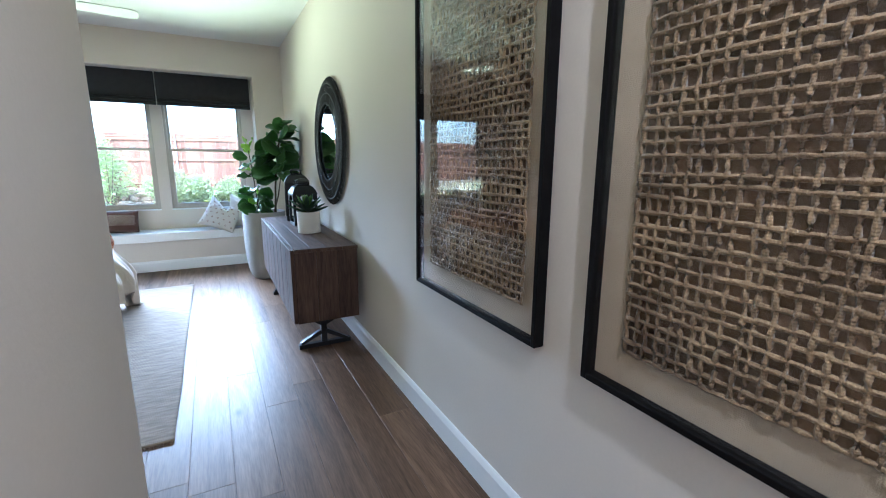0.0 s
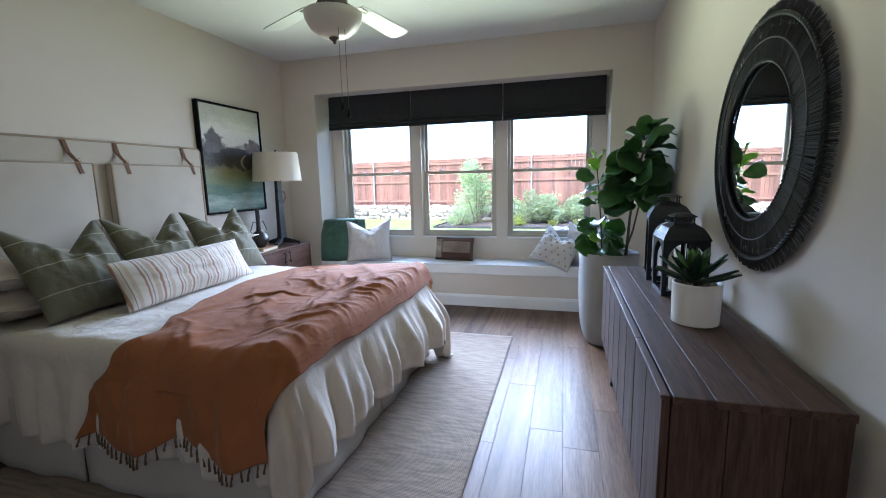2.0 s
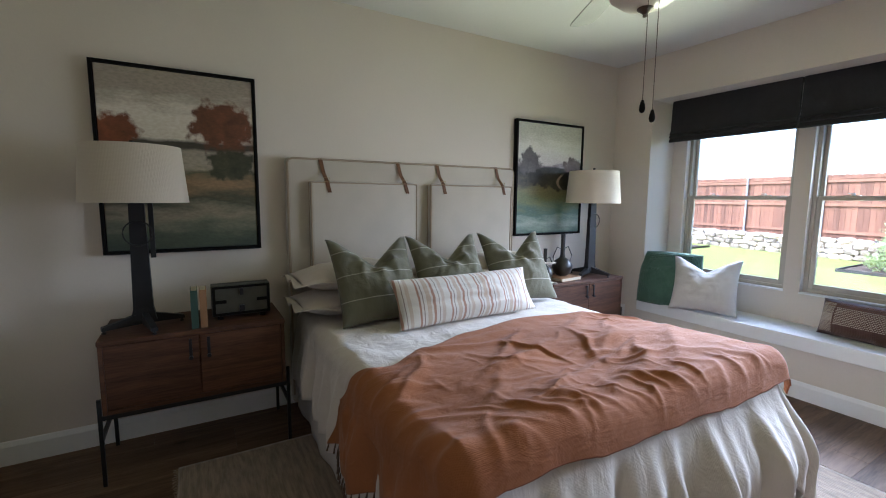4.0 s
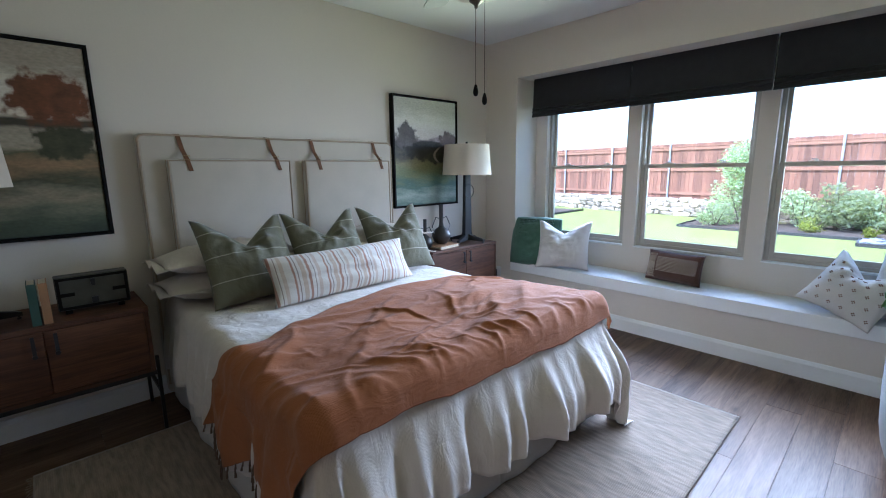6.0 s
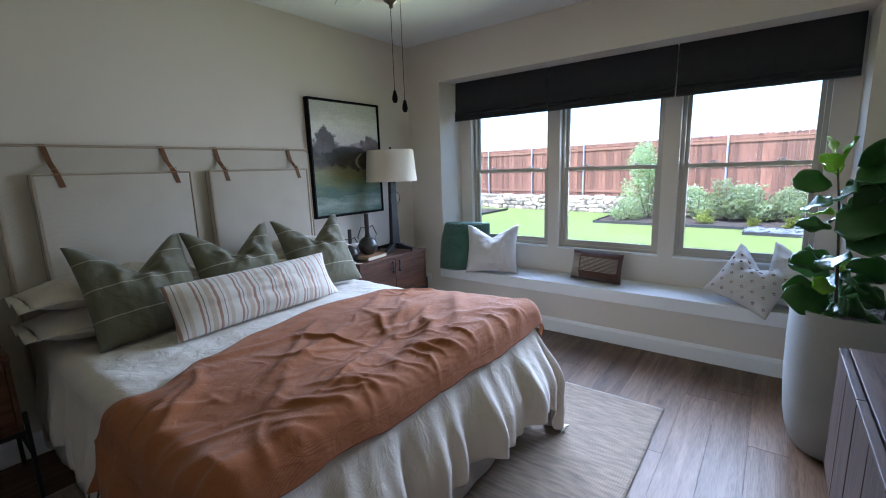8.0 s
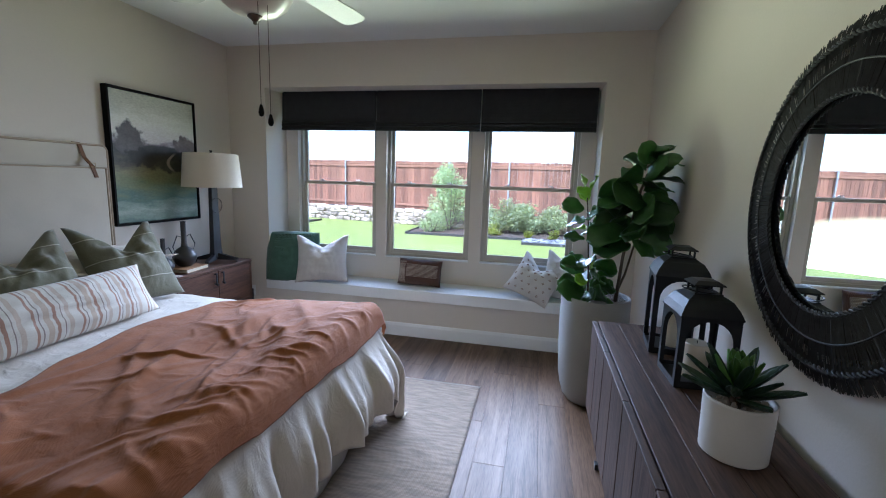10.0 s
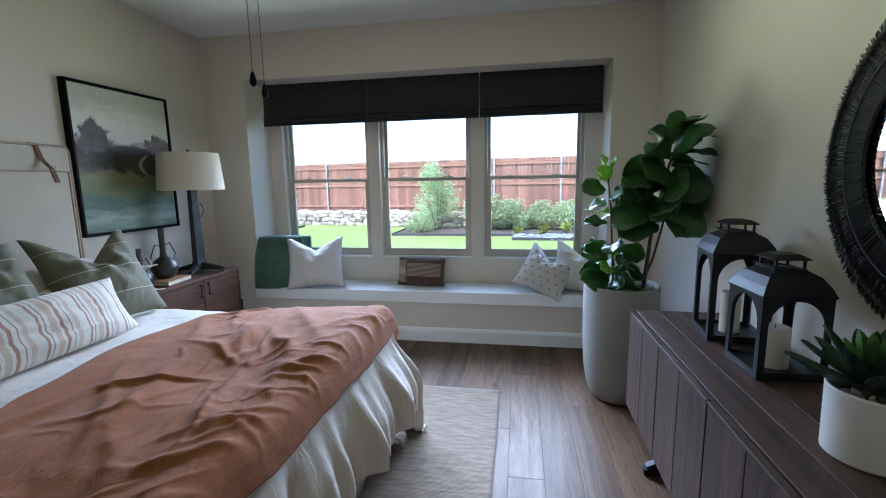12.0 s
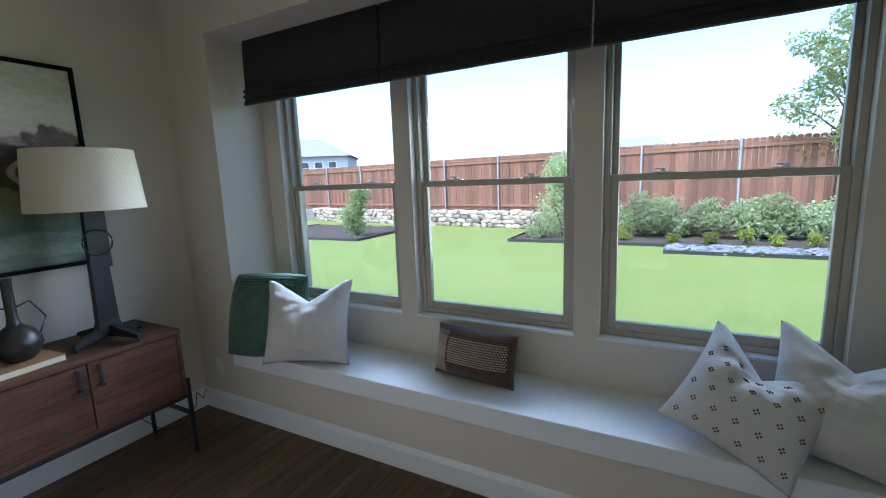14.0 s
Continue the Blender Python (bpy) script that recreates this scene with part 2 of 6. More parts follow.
def boxes(*dims, bevel=0.0):
    bm = bmesh.new()
    for d in dims:
        box(bm, *d, bevel=bevel)
    return bm


# ---- room shell ----
XL, XR, YB, YW, ZC = -2.585, 1.645, 1.58, 6.74, 2.965
RX0, RX1, RY, RZ = -2.142, 1.266, 7.13, 2.545
XH, YH = 0.405, -1.6
WINS = [(-1.995, -1.045), (-0.925, 0.025), (0.155, 1.115)]
WZ0, WZ1 = 0.775, 2.42


def structure(name, bm, material, label, category, smooth=False):
    return tagged(part(name, bm, material, None, smooth=smooth), label, category, kind="structure")


structure("wall_west", boxes((XL - 0.12, XL, YB - 0.12, YW + 0.56, 0, ZC)), M_WALL, "greige painted wall behind the bed", "wall")
structure("wall_east", boxes((XR, XR + 0.12, YH, YW + 0.56, 0, ZC)), M_WALL, "greige painted wall with mirror and framed textiles", "wall")
bm = boxes((XL, RX0, YW, 7.30, 0, ZC), (RX1, XR, YW, 7.30, 0, ZC), (RX0, RX1, YW, 7.30, RZ, ZC), (RX0, RX1, YW, RY, 0, 0.42),
           (RX0, RX1, RY, 7.30, 0, WZ0), (RX0, RX1, RY, 7.30, WZ1, RZ),
           (RX0, WINS[0][0], RY, 7.30, WZ0, WZ1), (WINS[0][1], WINS[1][0], RY, 7.30, WZ0, WZ1), (WINS[1][1], WINS[2][0], RY, 7.30, WZ0, WZ1), (WINS[2][1], RX1, RY, 7.30, WZ0, WZ1))
structure("wall_north", bm, M_WALL, "greige painted window wall with a deep seat recess", "wall")
bm = bmesh.new()
box(bm, XL, XH, YB - 0.12, YB, 0, ZC)
box(bm, XH - 0.12, XH, YH, YB - 0.12, 0, ZC)
bmesh.ops.remove_doubles(bm, verts=bm.verts, dist=1e-4)
sharp = [e for e in bm.edges if all(abs(v.co.x - XH) < 1e-4 and abs(v.co.y - YB) < 1e-4 for v in e.verts)]
bmesh.ops.bevel(bm, geom=sharp, offset=0.018, segments=5, affect="EDGES", profile=0.5)
structure("wall_south", bm, M_WALL, "greige painted wall ending in a rounded corner at the hall", "wall")
structure("wall_hall_end", boxes((XH - 0.12, XR + 0.12, YH - 0.12, YH, 0, ZC)), M_WALL, "plain painted wall closing the hall", "wall")
structure("ceiling", boxes((XL - 0.12, XR + 0.12, YH - 0.12, 7.30, ZC, ZC + 0.12)), M_CEIL, "flat off-white painted ceiling", "ceiling")
# unseen roof slab added above and beside the room, blocking high sky light
structure("unseen_roof_slab", boxes((XL - 3.0, XR + 3.0, YH - 1.5, 7.5, ZC + 0.12, ZC + 0.3)), M_TRIM, "unseen white slab added over the room, blocking high sky", "roof")

# baseboards
BB = 0.14


def baseboard(name, x0, x1, y0, y1, axis, side):
    """A board with a sloped top edge, run along one axis; side: which way the room lies."""
    bm = bmesh.new()
    sec = [(0, 0), (0.016, 0), (0.016, BB - 0.03), (0.008, BB - 0.006), (0.004, BB), (0, BB)]
    ends = []
    for s in (0, 1):
        ring = []
        for d, z in sec:
            if axis == "y":
                ring.append(bm.verts.new((x0 + side * d, y0 if s == 0 else y1, z)))
            else:
                ring.append(bm.verts.new((x0 if s == 0 else x1, y0 + side * d, z)))
        ends.append(ring)
    for i in range(len(sec)):
        j = (i + 1) % len(sec)
        bm.faces.new((ends[0][i], ends[0][j], ends[1][j], ends[1][i]))
    bm.faces.new(ends[0][::-1]), bm.faces.new(ends[1])
    structure(name, bm, M_TRIM, "white painted baseboard along the wall", "baseboard")


baseboard("baseboard", XL, XL, YB, YW, "y", 1)
baseboard("baseboard", XR, XR, YH, YW, "y", -1)
baseboard("baseboard", XL + 0.016, XR - 0.016, YW, YW, "x", -1)
baseboard("baseboard", XL + 0.016, XH, YB, YB, "x", 1)
baseboard("baseboard", XH, XH, YH, YB - 0.02, "y", 1)

# window seat slab
bm = boxes((RX0 - 0.03, RX1 + 0.03, YW - 0.036, YW - 0.001, 0.395, 0.507), bevel=0.005)
box(bm, RX0, RX1, YW - 0.02, RY, 0.421, 0.5065)
structure("window_seat", bm, M_TRIM, "white painted window seat board in the recess", "window seat")


def ring(bm, x0, x1, z0, z1, w, y0, y1, bevel=0.004, wb=None):
    """A rectangular frame of four butted bars."""
    wb = wb or w
    box(bm, x0, x0 + w, y0, y1, z0, z1, bevel)
    box(bm, x1 - w, x1, y0, y1, z0, z1, bevel)
    box(bm, x0 + w, x1 - w, y0, y1, z1 - w, z1, bevel)
    box(bm, x0 + w, x1 - w, y0, y1, z0, z0 + wb, bevel)


def window(i, x0, x1):
    w = tagged(new("window_%d" % i), "single-hung almond vinyl window in a drywall opening", "window", kind="structure")
    zm = 1.565
    bm = bmesh.new()
    ring(bm, x0, x1, WZ0, WZ1, 0.032, 7.185, 7.29)
    part("window_frame", bm, M_FRAME, w)
    bm = bmesh.new()
    ring(bm, x0 + 0.032, x1 - 0.032, WZ0 + 0.03, zm + 0.03, 0.036, 7.195, 7.228, wb=0.045)
    low = part("lower_sash", bm, M_FRAME, w)
    bm = bmesh.new()
    ring(bm, x0 + 0.032, x1 - 0.032, zm, WZ1 - 0.03, 0.03, 7.232, 7.262)
    part("upper_sash", bm, M_FRAME, w)
    for k, (za, zb, y) in enumerate(((WZ0 + 0.07, zm, 7.21), (zm + 0.025, WZ1 - 0.06, 7.247))):
        g = part("pane", boxes((x0 + 0.06, x1 - 0.06, y, y + 0.004, za, zb)), M_GLASS, w, "clear window glass")
        g.visible_shadow = False
    for f in (0.27, 0.75):
        xc = x0 + f * (x1 - x0)
        bm = boxes((xc - 0.045, xc + 0.045, 7.195, 7.226, zm + 0.03, zm + 0.036))
        cyl(bm, (xc, 7.21, zm + 0.036), (xc, 7.21, zm + 0.05), 0.013, segs=12)
        box(bm, xc - 0.035, xc + 0.01, 7.203, 7.215, zm + 0.045, zm + 0.053, 0.003)
        part("sash_lock", bm, M_TRIM, low, "small white sash lock")
    part("window_sill", boxes((x0 - 0.004, x1 + 0.004, RY - 0.006, 7.186, WZ0 - 0.012, WZ0 + 0.002), bevel=0.003), M_TRIM, w, "white painted sill")


for i, (a, b) in enumerate(WINS):
    window(i + 1, a, b)


# ---- more materials ----
def fabric(name, color, color2=None, weave=420.0, bump=0.16, rough=0.9, scale=5.0, sheen=0.25, amount=0.5):
    """Cloth: two crossed fine waves for the weave over soft blotches."""
    m = mat(name, color, rough, color2, scale=scale, fine=weave, bump=0, sheen=sheen, amount=amount, spec=0.2, fine_amount=0.22)
    n, l = m.node_tree.nodes, m.node_tree.links
    tc = n.new("ShaderNodeTexCoord")
    outs = []
    for d in ("X", "Y", "Z"):
        w = n.new("ShaderNodeTexWave")
        w.bands_direction = d
        w.inputs["Scale"].default_value, w.inputs["Distortion"].default_value, w.inputs["Detail"].default_value = weave / 6.0, 1.5, 1
        l.new(tc.outputs["Object"], w.inputs["Vector"])
        outs.append(w.outputs["Fac"])
    a = n.new("ShaderNodeMath")
    b = n.new("ShaderNodeMath")
    l.new(outs[0], a.inputs[0]), l.new(outs[1], a.inputs[1])
    l.new(a.outputs[0], b.inputs[0]), l.new(outs[2], b.inputs[1])
    bp = n.new("ShaderNodeBump")
    bp.inputs["Strength"].default_value, bp.inputs["Distance"].default_value = bump, 0.0012
    l.new(b.outputs[0], bp.inputs["Height"])
    l.new(bp.outputs[0], n["Principled BSDF"].inputs["Normal"])
    return m


def wrinkled(m, scale, depth, stretch=(1, 1, 1), turn=0.0):
    """Adds soft crumpled relief below the weave of a cloth."""
    n, l = m.node_tree.nodes, m.node_tree.links
    tc, mp, nz, bp = n.new("ShaderNodeTexCoord"), n.new("ShaderNodeMapping"), n.new("ShaderNodeTexNoise"), n.new("ShaderNodeBump")
    mp.inputs["Scale"].default_value, mp.inputs["Rotation"].default_value = stretch, (0, 0, turn)
    nz.inputs["Scale"].default_value, nz.inputs["Detail"].default_value, nz.inputs["Distortion"].default_value = scale, 3.0, 0.9
    l.new(tc.outputs["Object"], mp.inputs[0]), l.new(mp.outputs[0], nz.inputs["Vector"])
    bp.inputs["Strength"].default_value, bp.inputs["Distance"].default_value = 1.0, depth
    l.new(nz.outputs["Fac"], bp.inputs["Height"])
    l.new(bp.outputs[0], [k for k in n if k.type == "BUMP" and k != bp][0].inputs["Normal"])
    return m


def banded(m, axis, stops, period, offset=0.0, mode="CONSTANT"):
    """Puts stripes, given as (place in the period, colour), along one object axis in place of the material's first colour."""
    n, l = m.node_tree.nodes, m.node_tree.links
    tc, sep = n.new("ShaderNodeTexCoord"), n.new("ShaderNodeSeparateXYZ")
    l.new(tc.outputs["Object"], sep.inputs[0])
    s = n.new("ShaderNodeMath")
    s.operation = "MULTIPLY_ADD"
    s.inputs[1].default_value, s.inputs[2].default_value = 1.0 / period, offset
    l.new(sep.outputs["XYZ".index(axis)], s.inputs[0])
    f = n.new("ShaderNodeMath")
    f.operation = "FRACT"
    l.new(s.outputs[0], f.inputs[0])
    r = n.new("ShaderNodeValToRGB")
    r.color_ramp.interpolation = mode
    e = r.color_ramp.elements
    while len(e) < len(stops):
        e.new(0.5)
    for el, (p, c) in zip(e, stops):
        el.position, el.color = p, (*c, 1)
    l.new(f.outputs[0], r.inputs[0])
    mix = next(x for x in n if x.bl_idname == "ShaderNodeMix" and x.blend_type == "MIX")
    l.new(r.outputs[0], mix.inputs[6])
    dk = n.new("ShaderNodeMix")
    dk.data_type, dk.blend_type = "RGBA", "MULTIPLY"
    dk.inputs[0].default_value = 1.0
    dk.inputs[7].default_value = (0.86, 0.85, 0.84, 1)
    l.new(r.outputs[0], dk.inputs[6])
    l.new(dk.outputs[2], mix.inputs[7])
    return m


M_LINEN = fabric("oatmeal_linen", (0.56, 0.50, 0.42), (0.48, 0.43, 0.36))
M_DUVET = fabric("off_white_linen", (0.68, 0.60, 0.515), (0.62, 0.545, 0.465))
M_SKIRT = fabric("beige_cotton", (0.53, 0.48, 0.41), (0.48, 0.43, 0.37))
M_TERRA = fabric("terracotta_cotton", (0.335, 0.122, 0.044), (0.275, 0.098, 0.036), weave=500, bump=0.2, sheen=0.08)
M_TASSEL = fabric("dark_tassel_yarn", (0.12, 0.075, 0.05))
M_OLIVE = banded(fabric("olive_cotton", (0.150, 0.140, 0.090), (0.122, 0.115, 0.074)), "Z", [(0, (0.150, 0.140, 0.090)), (0.955, (0.40, 0.38, 0.30)), (0.985, (0.150, 0.140, 0.090))], 0.165, 0.05)
C0, C1, C2 = (0.72, 0.67, 0.60), (0.42, 0.25, 0.18), (0.30, 0.24, 0.21)
M_STRIPE = banded(fabric("striped_woven_cotton", C0, C0), "X", [(0, C0), (0.10, C1), (0.16, C0), (0.22, C2), (0.25, C0), (0.33, (0.58, 0.46, 0.36)), (0.46, C0), (0.52, C1), (0.60, C0), (0.70, C2), (0.725, C0), (0.80, (0.60, 0.49, 0.40)), (0.9, C0)], 0.215)
M_WHITEP = fabric("white_cotton", (0.66, 0.615, 0.57), (0.60, 0.56, 0.52))
M_CREAM = fabric("cream_cotton", (0.66, 0.61, 0.55), (0.60, 0.55, 0.50))
M_GREENK = fabric("green_knit_wool", (0.085, 0.160, 0.112), (0.050, 0.105, 0.072), weave=150, bump=1.0, scale=9)
M_BROWNP = fabric("brown_wool", (0.10, 0.05, 0.035), (0.08, 0.04, 0.03), weave=200, bump=0.6)
M_CHAR = fabric("charcoal_woven_shade", (0.030, 0.029, 0.032), (0.042, 0.041, 0.044), weave=260, bump=0.5, sheen=0.1, scale=14)
M_SHADE = fabric("ivory_lampshade_linen", (0.62, 0.545, 0.44), (0.58, 0.505, 0.405), weave=300, bump=0.2, scale=3)
M_JUTE = fabric("natural_jute_rug", (0.29, 0.215, 0.15), (0.155, 0.113, 0.078), weave=210, bump=0.5, scale=16, amount=0.9)
next(x for x in M_JUTE.node_tree.nodes if x.bl_idname == "ShaderNodeMapping").inputs["Scale"].default_value = (0.55, 3.0, 1.0)
M_BURLAP = fabric("burlap_strand", (0.42, 0.275, 0.148), (0.16, 0.092, 0.047), weave=300, bump=0.6, scale=5, amount=1.0)
M_MATB = fabric("linen_picture_mount", (0.54, 0.415, 0.30), (0.49, 0.375, 0.27), weave=380, bump=0.3)
M_LEATHER = mat("tan_leather_strap", (0.17, 0.078, 0.034), 0.55, (0.11, 0.048, 0.021), scale=20, bump=0.2, spec=0.25)
M_WELT = fabric("tan_linen_welt", (0.40, 0.315, 0.225), (0.30, 0.235, 0.165))
M_BRASS = mat("brass_buckle", (0.45, 0.32, 0.16), 0.35, metal=0.9, bump=0.05)
M_WALNUT = wood("walnut_veneer", (0.112, 0.049, 0.026), (0.040, 0.018, 0.010), 0.55, "y", 0.12, 0.3)
M_ESP = wood("espresso_rough_wood", (0.098, 0.054, 0.035), (0.026, 0.014, 0.010), 0.55, "y", 0.15, 0.0, bump=0.9, ring=22)
M_ESPV = wood("espresso_rough_wood_upright", (0.088, 0.050, 0.034), (0.026, 0.014, 0.010), 0.6, "z", 0.2, 0.0, bump=0.9, ring=22)
for m_ in (M_WALNUT, M_ESP, M_ESPV):
    m_.node_tree.nodes["Principled BSDF"].inputs["Specular IOR Level"].default_value = 0.28
M_CONC = mat("grey_concrete_planter", (0.34, 0.33, 0.31), 0.8, (0.29, 0.28, 0.265), scale=5, fine=150, bump=0.3)
M_CERAM = mat("white_ribbed_ceramic", (0.74, 0.70, 0.64), 0.45, (0.70, 0.66, 0.60), scale=4, bump=0.05, fine_amount=0.06)
M_BRONZE = mat("dark_bronze_vase", (0.035, 0.032, 0.03), 0.38, (0.06, 0.05, 0.042), scale=18, bump=0.25, metal=0.5)
M_WAX = mat("ivory_candle_wax", (0.76, 0.68, 0.54), 0.5, (0.72, 0.64, 0.50), scale=6, bump=0.05, fine_amount=0.05)
M_MOSS = mat("dried_grey_moss", (0.42, 0.39, 0.33), 0.95, (0.25, 0.22, 0.18), scale=40, fine=180, bump=1.0, bump_dist=0.01)
M_STEM = mat("brown_plant_stem", (0.10, 0.075, 0.05), 0.8, (0.06, 0.045, 0.03), scale=40, bump=0.6)
M_RAFFIA = mat("black_raffia", (0.022, 0.021, 0.022), 0.55, (0.045, 0.043, 0.044), scale=60, fine=300, bump=0.5, stretch=(1, 1, 1), amount=0.8)
M_FANB = mat("fan_blade_grey", (0.50, 0.50, 0.47), 0.5, (0.44, 0.44, 0.41), scale=6, bump=0.1)
M_BOWL = mat("frosted_glass_bowl", (0.72, 0.69, 0.62), 0.3, (0.62, 0.58, 0.50), scale=5, bump=0.02, fine_amount=0.05)
M_NICKEL = mat("brushed_dark_nickel", (0.16, 0.14, 0.12), 0.35, (0.10, 0.09, 0.08), scale=8, metal=0.9, bump=0.05)
M_BLACKW = mat("black_painted_frame", (0.008, 0.007, 0.007), 0.5, (0.014, 0.013, 0.013), scale=10, bump=0.1, spec=0.06)
M_MIRROR = bpy.data.materials.new("mirror_glass")
M_MIRROR.use_nodes = True
for k, v in (("Base Color", (0.86, 0.88, 0.87, 1)), ("Metallic", 1.0), ("Roughness", 0.012)):
    M_MIRROR.node_tree.nodes["Principled BSDF"].inputs[k].default_value = v
M_PAPER = mat("book_pages", (0.62, 0.54, 0.40), 0.8, (0.54, 0.46, 0.33), scale=30, fine=300)
M_BOOKG = mat("dark_green_book_cloth", (0.03, 0.07, 0.05), 0.7, bump=0.2)
M_BOOKT = mat("tan_book_cover", (0.30, 0.155, 0.065), 0.6, bump=0.2)
M_OLDTIN = mat("olive_tin_box", (0.075, 0.07, 0.05), 0.6, (0.04, 0.036, 0.028), scale=16, bump=0.3, metal=0.2)
M_CORD = mat("black_rubber_cord", (0.02, 0.02, 0.02), 0.6)
M_PLATE = mat("white_plastic_plate", (0.75, 0.74, 0.71), 0.4, bump=0.0, fine_amount=0.03)


def wpart(name, bm, material, parent, label="", smooth=False, kind=""):
    """part() for a bmesh given in room coordinates, under an unturned thing."""
    o, up = Vector((0, 0, 0)), parent
    while up:
        o, up = o + up.location, up.parent
    bmesh.ops.translate(bm, verts=bm.verts, vec=-o)
    return part(name, bm, material, parent, label, smooth, kind)


def smooth01(x):
    x = min(1.0, max(0.0, x))
    return x * x * (3 - 2 * x)


# ---- bed ----
BX0, BXF, BY0, BY1, BZ = -2.46, -0.27, 3.27, 5.20, 0.755
bed = thing("bed", pose(-1.4, 4.245, 0), "king bed with a tall oatmeal linen headboard", "bed")
bm = bmesh.new()
box(bm, -2.58, -2.485, 3.24, 5.26, 0.03, 1.83, 0.03, 4)
headboard = wpart("headboard", bm, M_LINEN, bed, smooth=True)
bm = bmesh.new()
for x in (-2.49,):
    tube(bm, [(x, 3.25, 0.1), (x, 3.25, 1.79), (x, 3.262, 1.812), (x, 3.29, 1.822), (x, 5.21, 1.822), (x, 5.238, 1.812), (x, 5.25, 1.79), (x, 5.25, 0.1)], 0.008)
wpart("piping", bm, M_WELT, headboard, "welted linen edge", smooth=True)
for ya, yb in ((3.39, 4.225), (4.35, 5.185)):
    bm = bmesh.new()
    box(bm, -2.495, -2.425, ya, yb, 0.78, 1.665, 0.022, 4)
    pan = wpart("cushion_panel", bm, M_LINEN, headboard, smooth=True)
    bm = bmesh.new()
    for d in (0.0, 1.0):
        x = -2.487 + d * 0.058
        tube(bm, [(x, ya + 0.004, 0.8), (x, ya + 0.004, 1.655), (x, yb - 0.004, 1.655), (x, yb - 0.004, 0.8)], 0.008)
    wpart("piping", bm, M_WELT, pan, "raised piped seam", smooth=True)
    for ys, lean in ((ya + 0.085, 0.05), (yb - 0.145, 0.06)):
        bm = bmesh.new()
        path = [(-2.53, 0.0, 1.835), (-2.489, 0.0, 1.832), (-2.478, 0.08, 1.81), (-2.468, 0.35, 1.73), (-2.420, 0.60, 1.668), (-2.419, 1.0, 1.585)]
        w = 0.014
        strip = [[bm.verts.new((px, ys + lean * f + s * w, pz)) for s in (-1, 1)] for px, f, pz in path]
        fs = [bm.faces.new((a[0], a[1], b[1], b[0])) for a, b in zip(strip, strip[1:])]
        bm.normal_update()
        bmesh.ops.solidify(bm, geom=fs, thickness=-0.004)
        st = wpart("strap", bm, M_LEATHER, headboard, "tan leather strap")
        bm = bmesh.new()
        y, z = ys + lean * 0.55, 1.675
        tube(bm, [(-2.415, y - 0.02, z - 0.014), (-2.415, y + 0.02, z - 0.014), (-2.415, y + 0.02, z + 0.014), (-2.415, y - 0.02, z + 0.014)], 0.0025, 6, closed=True)
        wpart("buckle", bm, M_BRASS, st, "small brass buckle")
wpart("mattress", boxes((BX0, BXF - 0.05, BY0 + 0.04, BY1 - 0.04, 0.42, BZ - 0.03), bevel=0.05), M_DUVET, bed, smooth=True)
wpart("box_spring", boxes((BX0, BXF - 0.06, BY0 + 0.05, BY1 - 0.05, 0.10, 0.42), bevel=0.02), M_SKIRT, bed)
for lx in (-2.3, -0.5):
    for ly in (3.45, 5.05):
        wpart("leg", boxes((lx - 0.03, lx + 0.03, ly - 0.03, ly + 0.03, 0.011, 0.10)), M_BLACKW, bed)
rng = random.Random(3)


def skirt(p, q, n, out):
    """A hanging cloth panel from p to q with an uneven hem and soft folds."""
    bm = bmesh.new()
    ph = rng.uniform(0, 9)
    d = Vector((q[0] - p[0], q[1] - p[1], 0))

    def fn(u, v):
        z = 0.42 * (1 - v) + 0.018 * v
        f = (0.010 * math.sin(u * d.length * 9 + ph) + 0.006 * math.sin(u * d.length * 23 + 2 * ph)) * v
        return Vector((p[0], p[1], 0)) + d * u + Vector((out[0], out[1], 0)) * (f + 0.012 * v) + Vector((0, 0, z))
    sheet(bm, fn, n, 8, 0.003)
    wpart("bed_skirt", bm, M_SKIRT, bed, smooth="all")


skirt((BX0, BY0 + 0.012), (-1.47, BY0 + 0.012), 24, (0, -1))
skirt((-1.46, BY0 + 0.008), (BXF - 0.09, BY0 + 0.008), 24, (0, -1))
skirt((BXF - 0.025, BY0 + 0.02), (BXF - 0.025, 4.24), 24, (1, 0))
skirt((BXF - 0.02, 4.22), (BXF - 0.02, BY1), 24, (1, 0))
skirt((BX0, BY1), (BXF - 0.05, BY1), 20, (0, 1))


def arc(d, r):
    """How far out and down cloth lies that runs d past the start of a rounded edge."""
    if d <= 0:
        return 0.0, 0.0
    if d < r * math.pi / 2:
        return r * math.sin(d / r), r * (1 - math.cos(d / r))
    return r, r + d - r * math.pi / 2


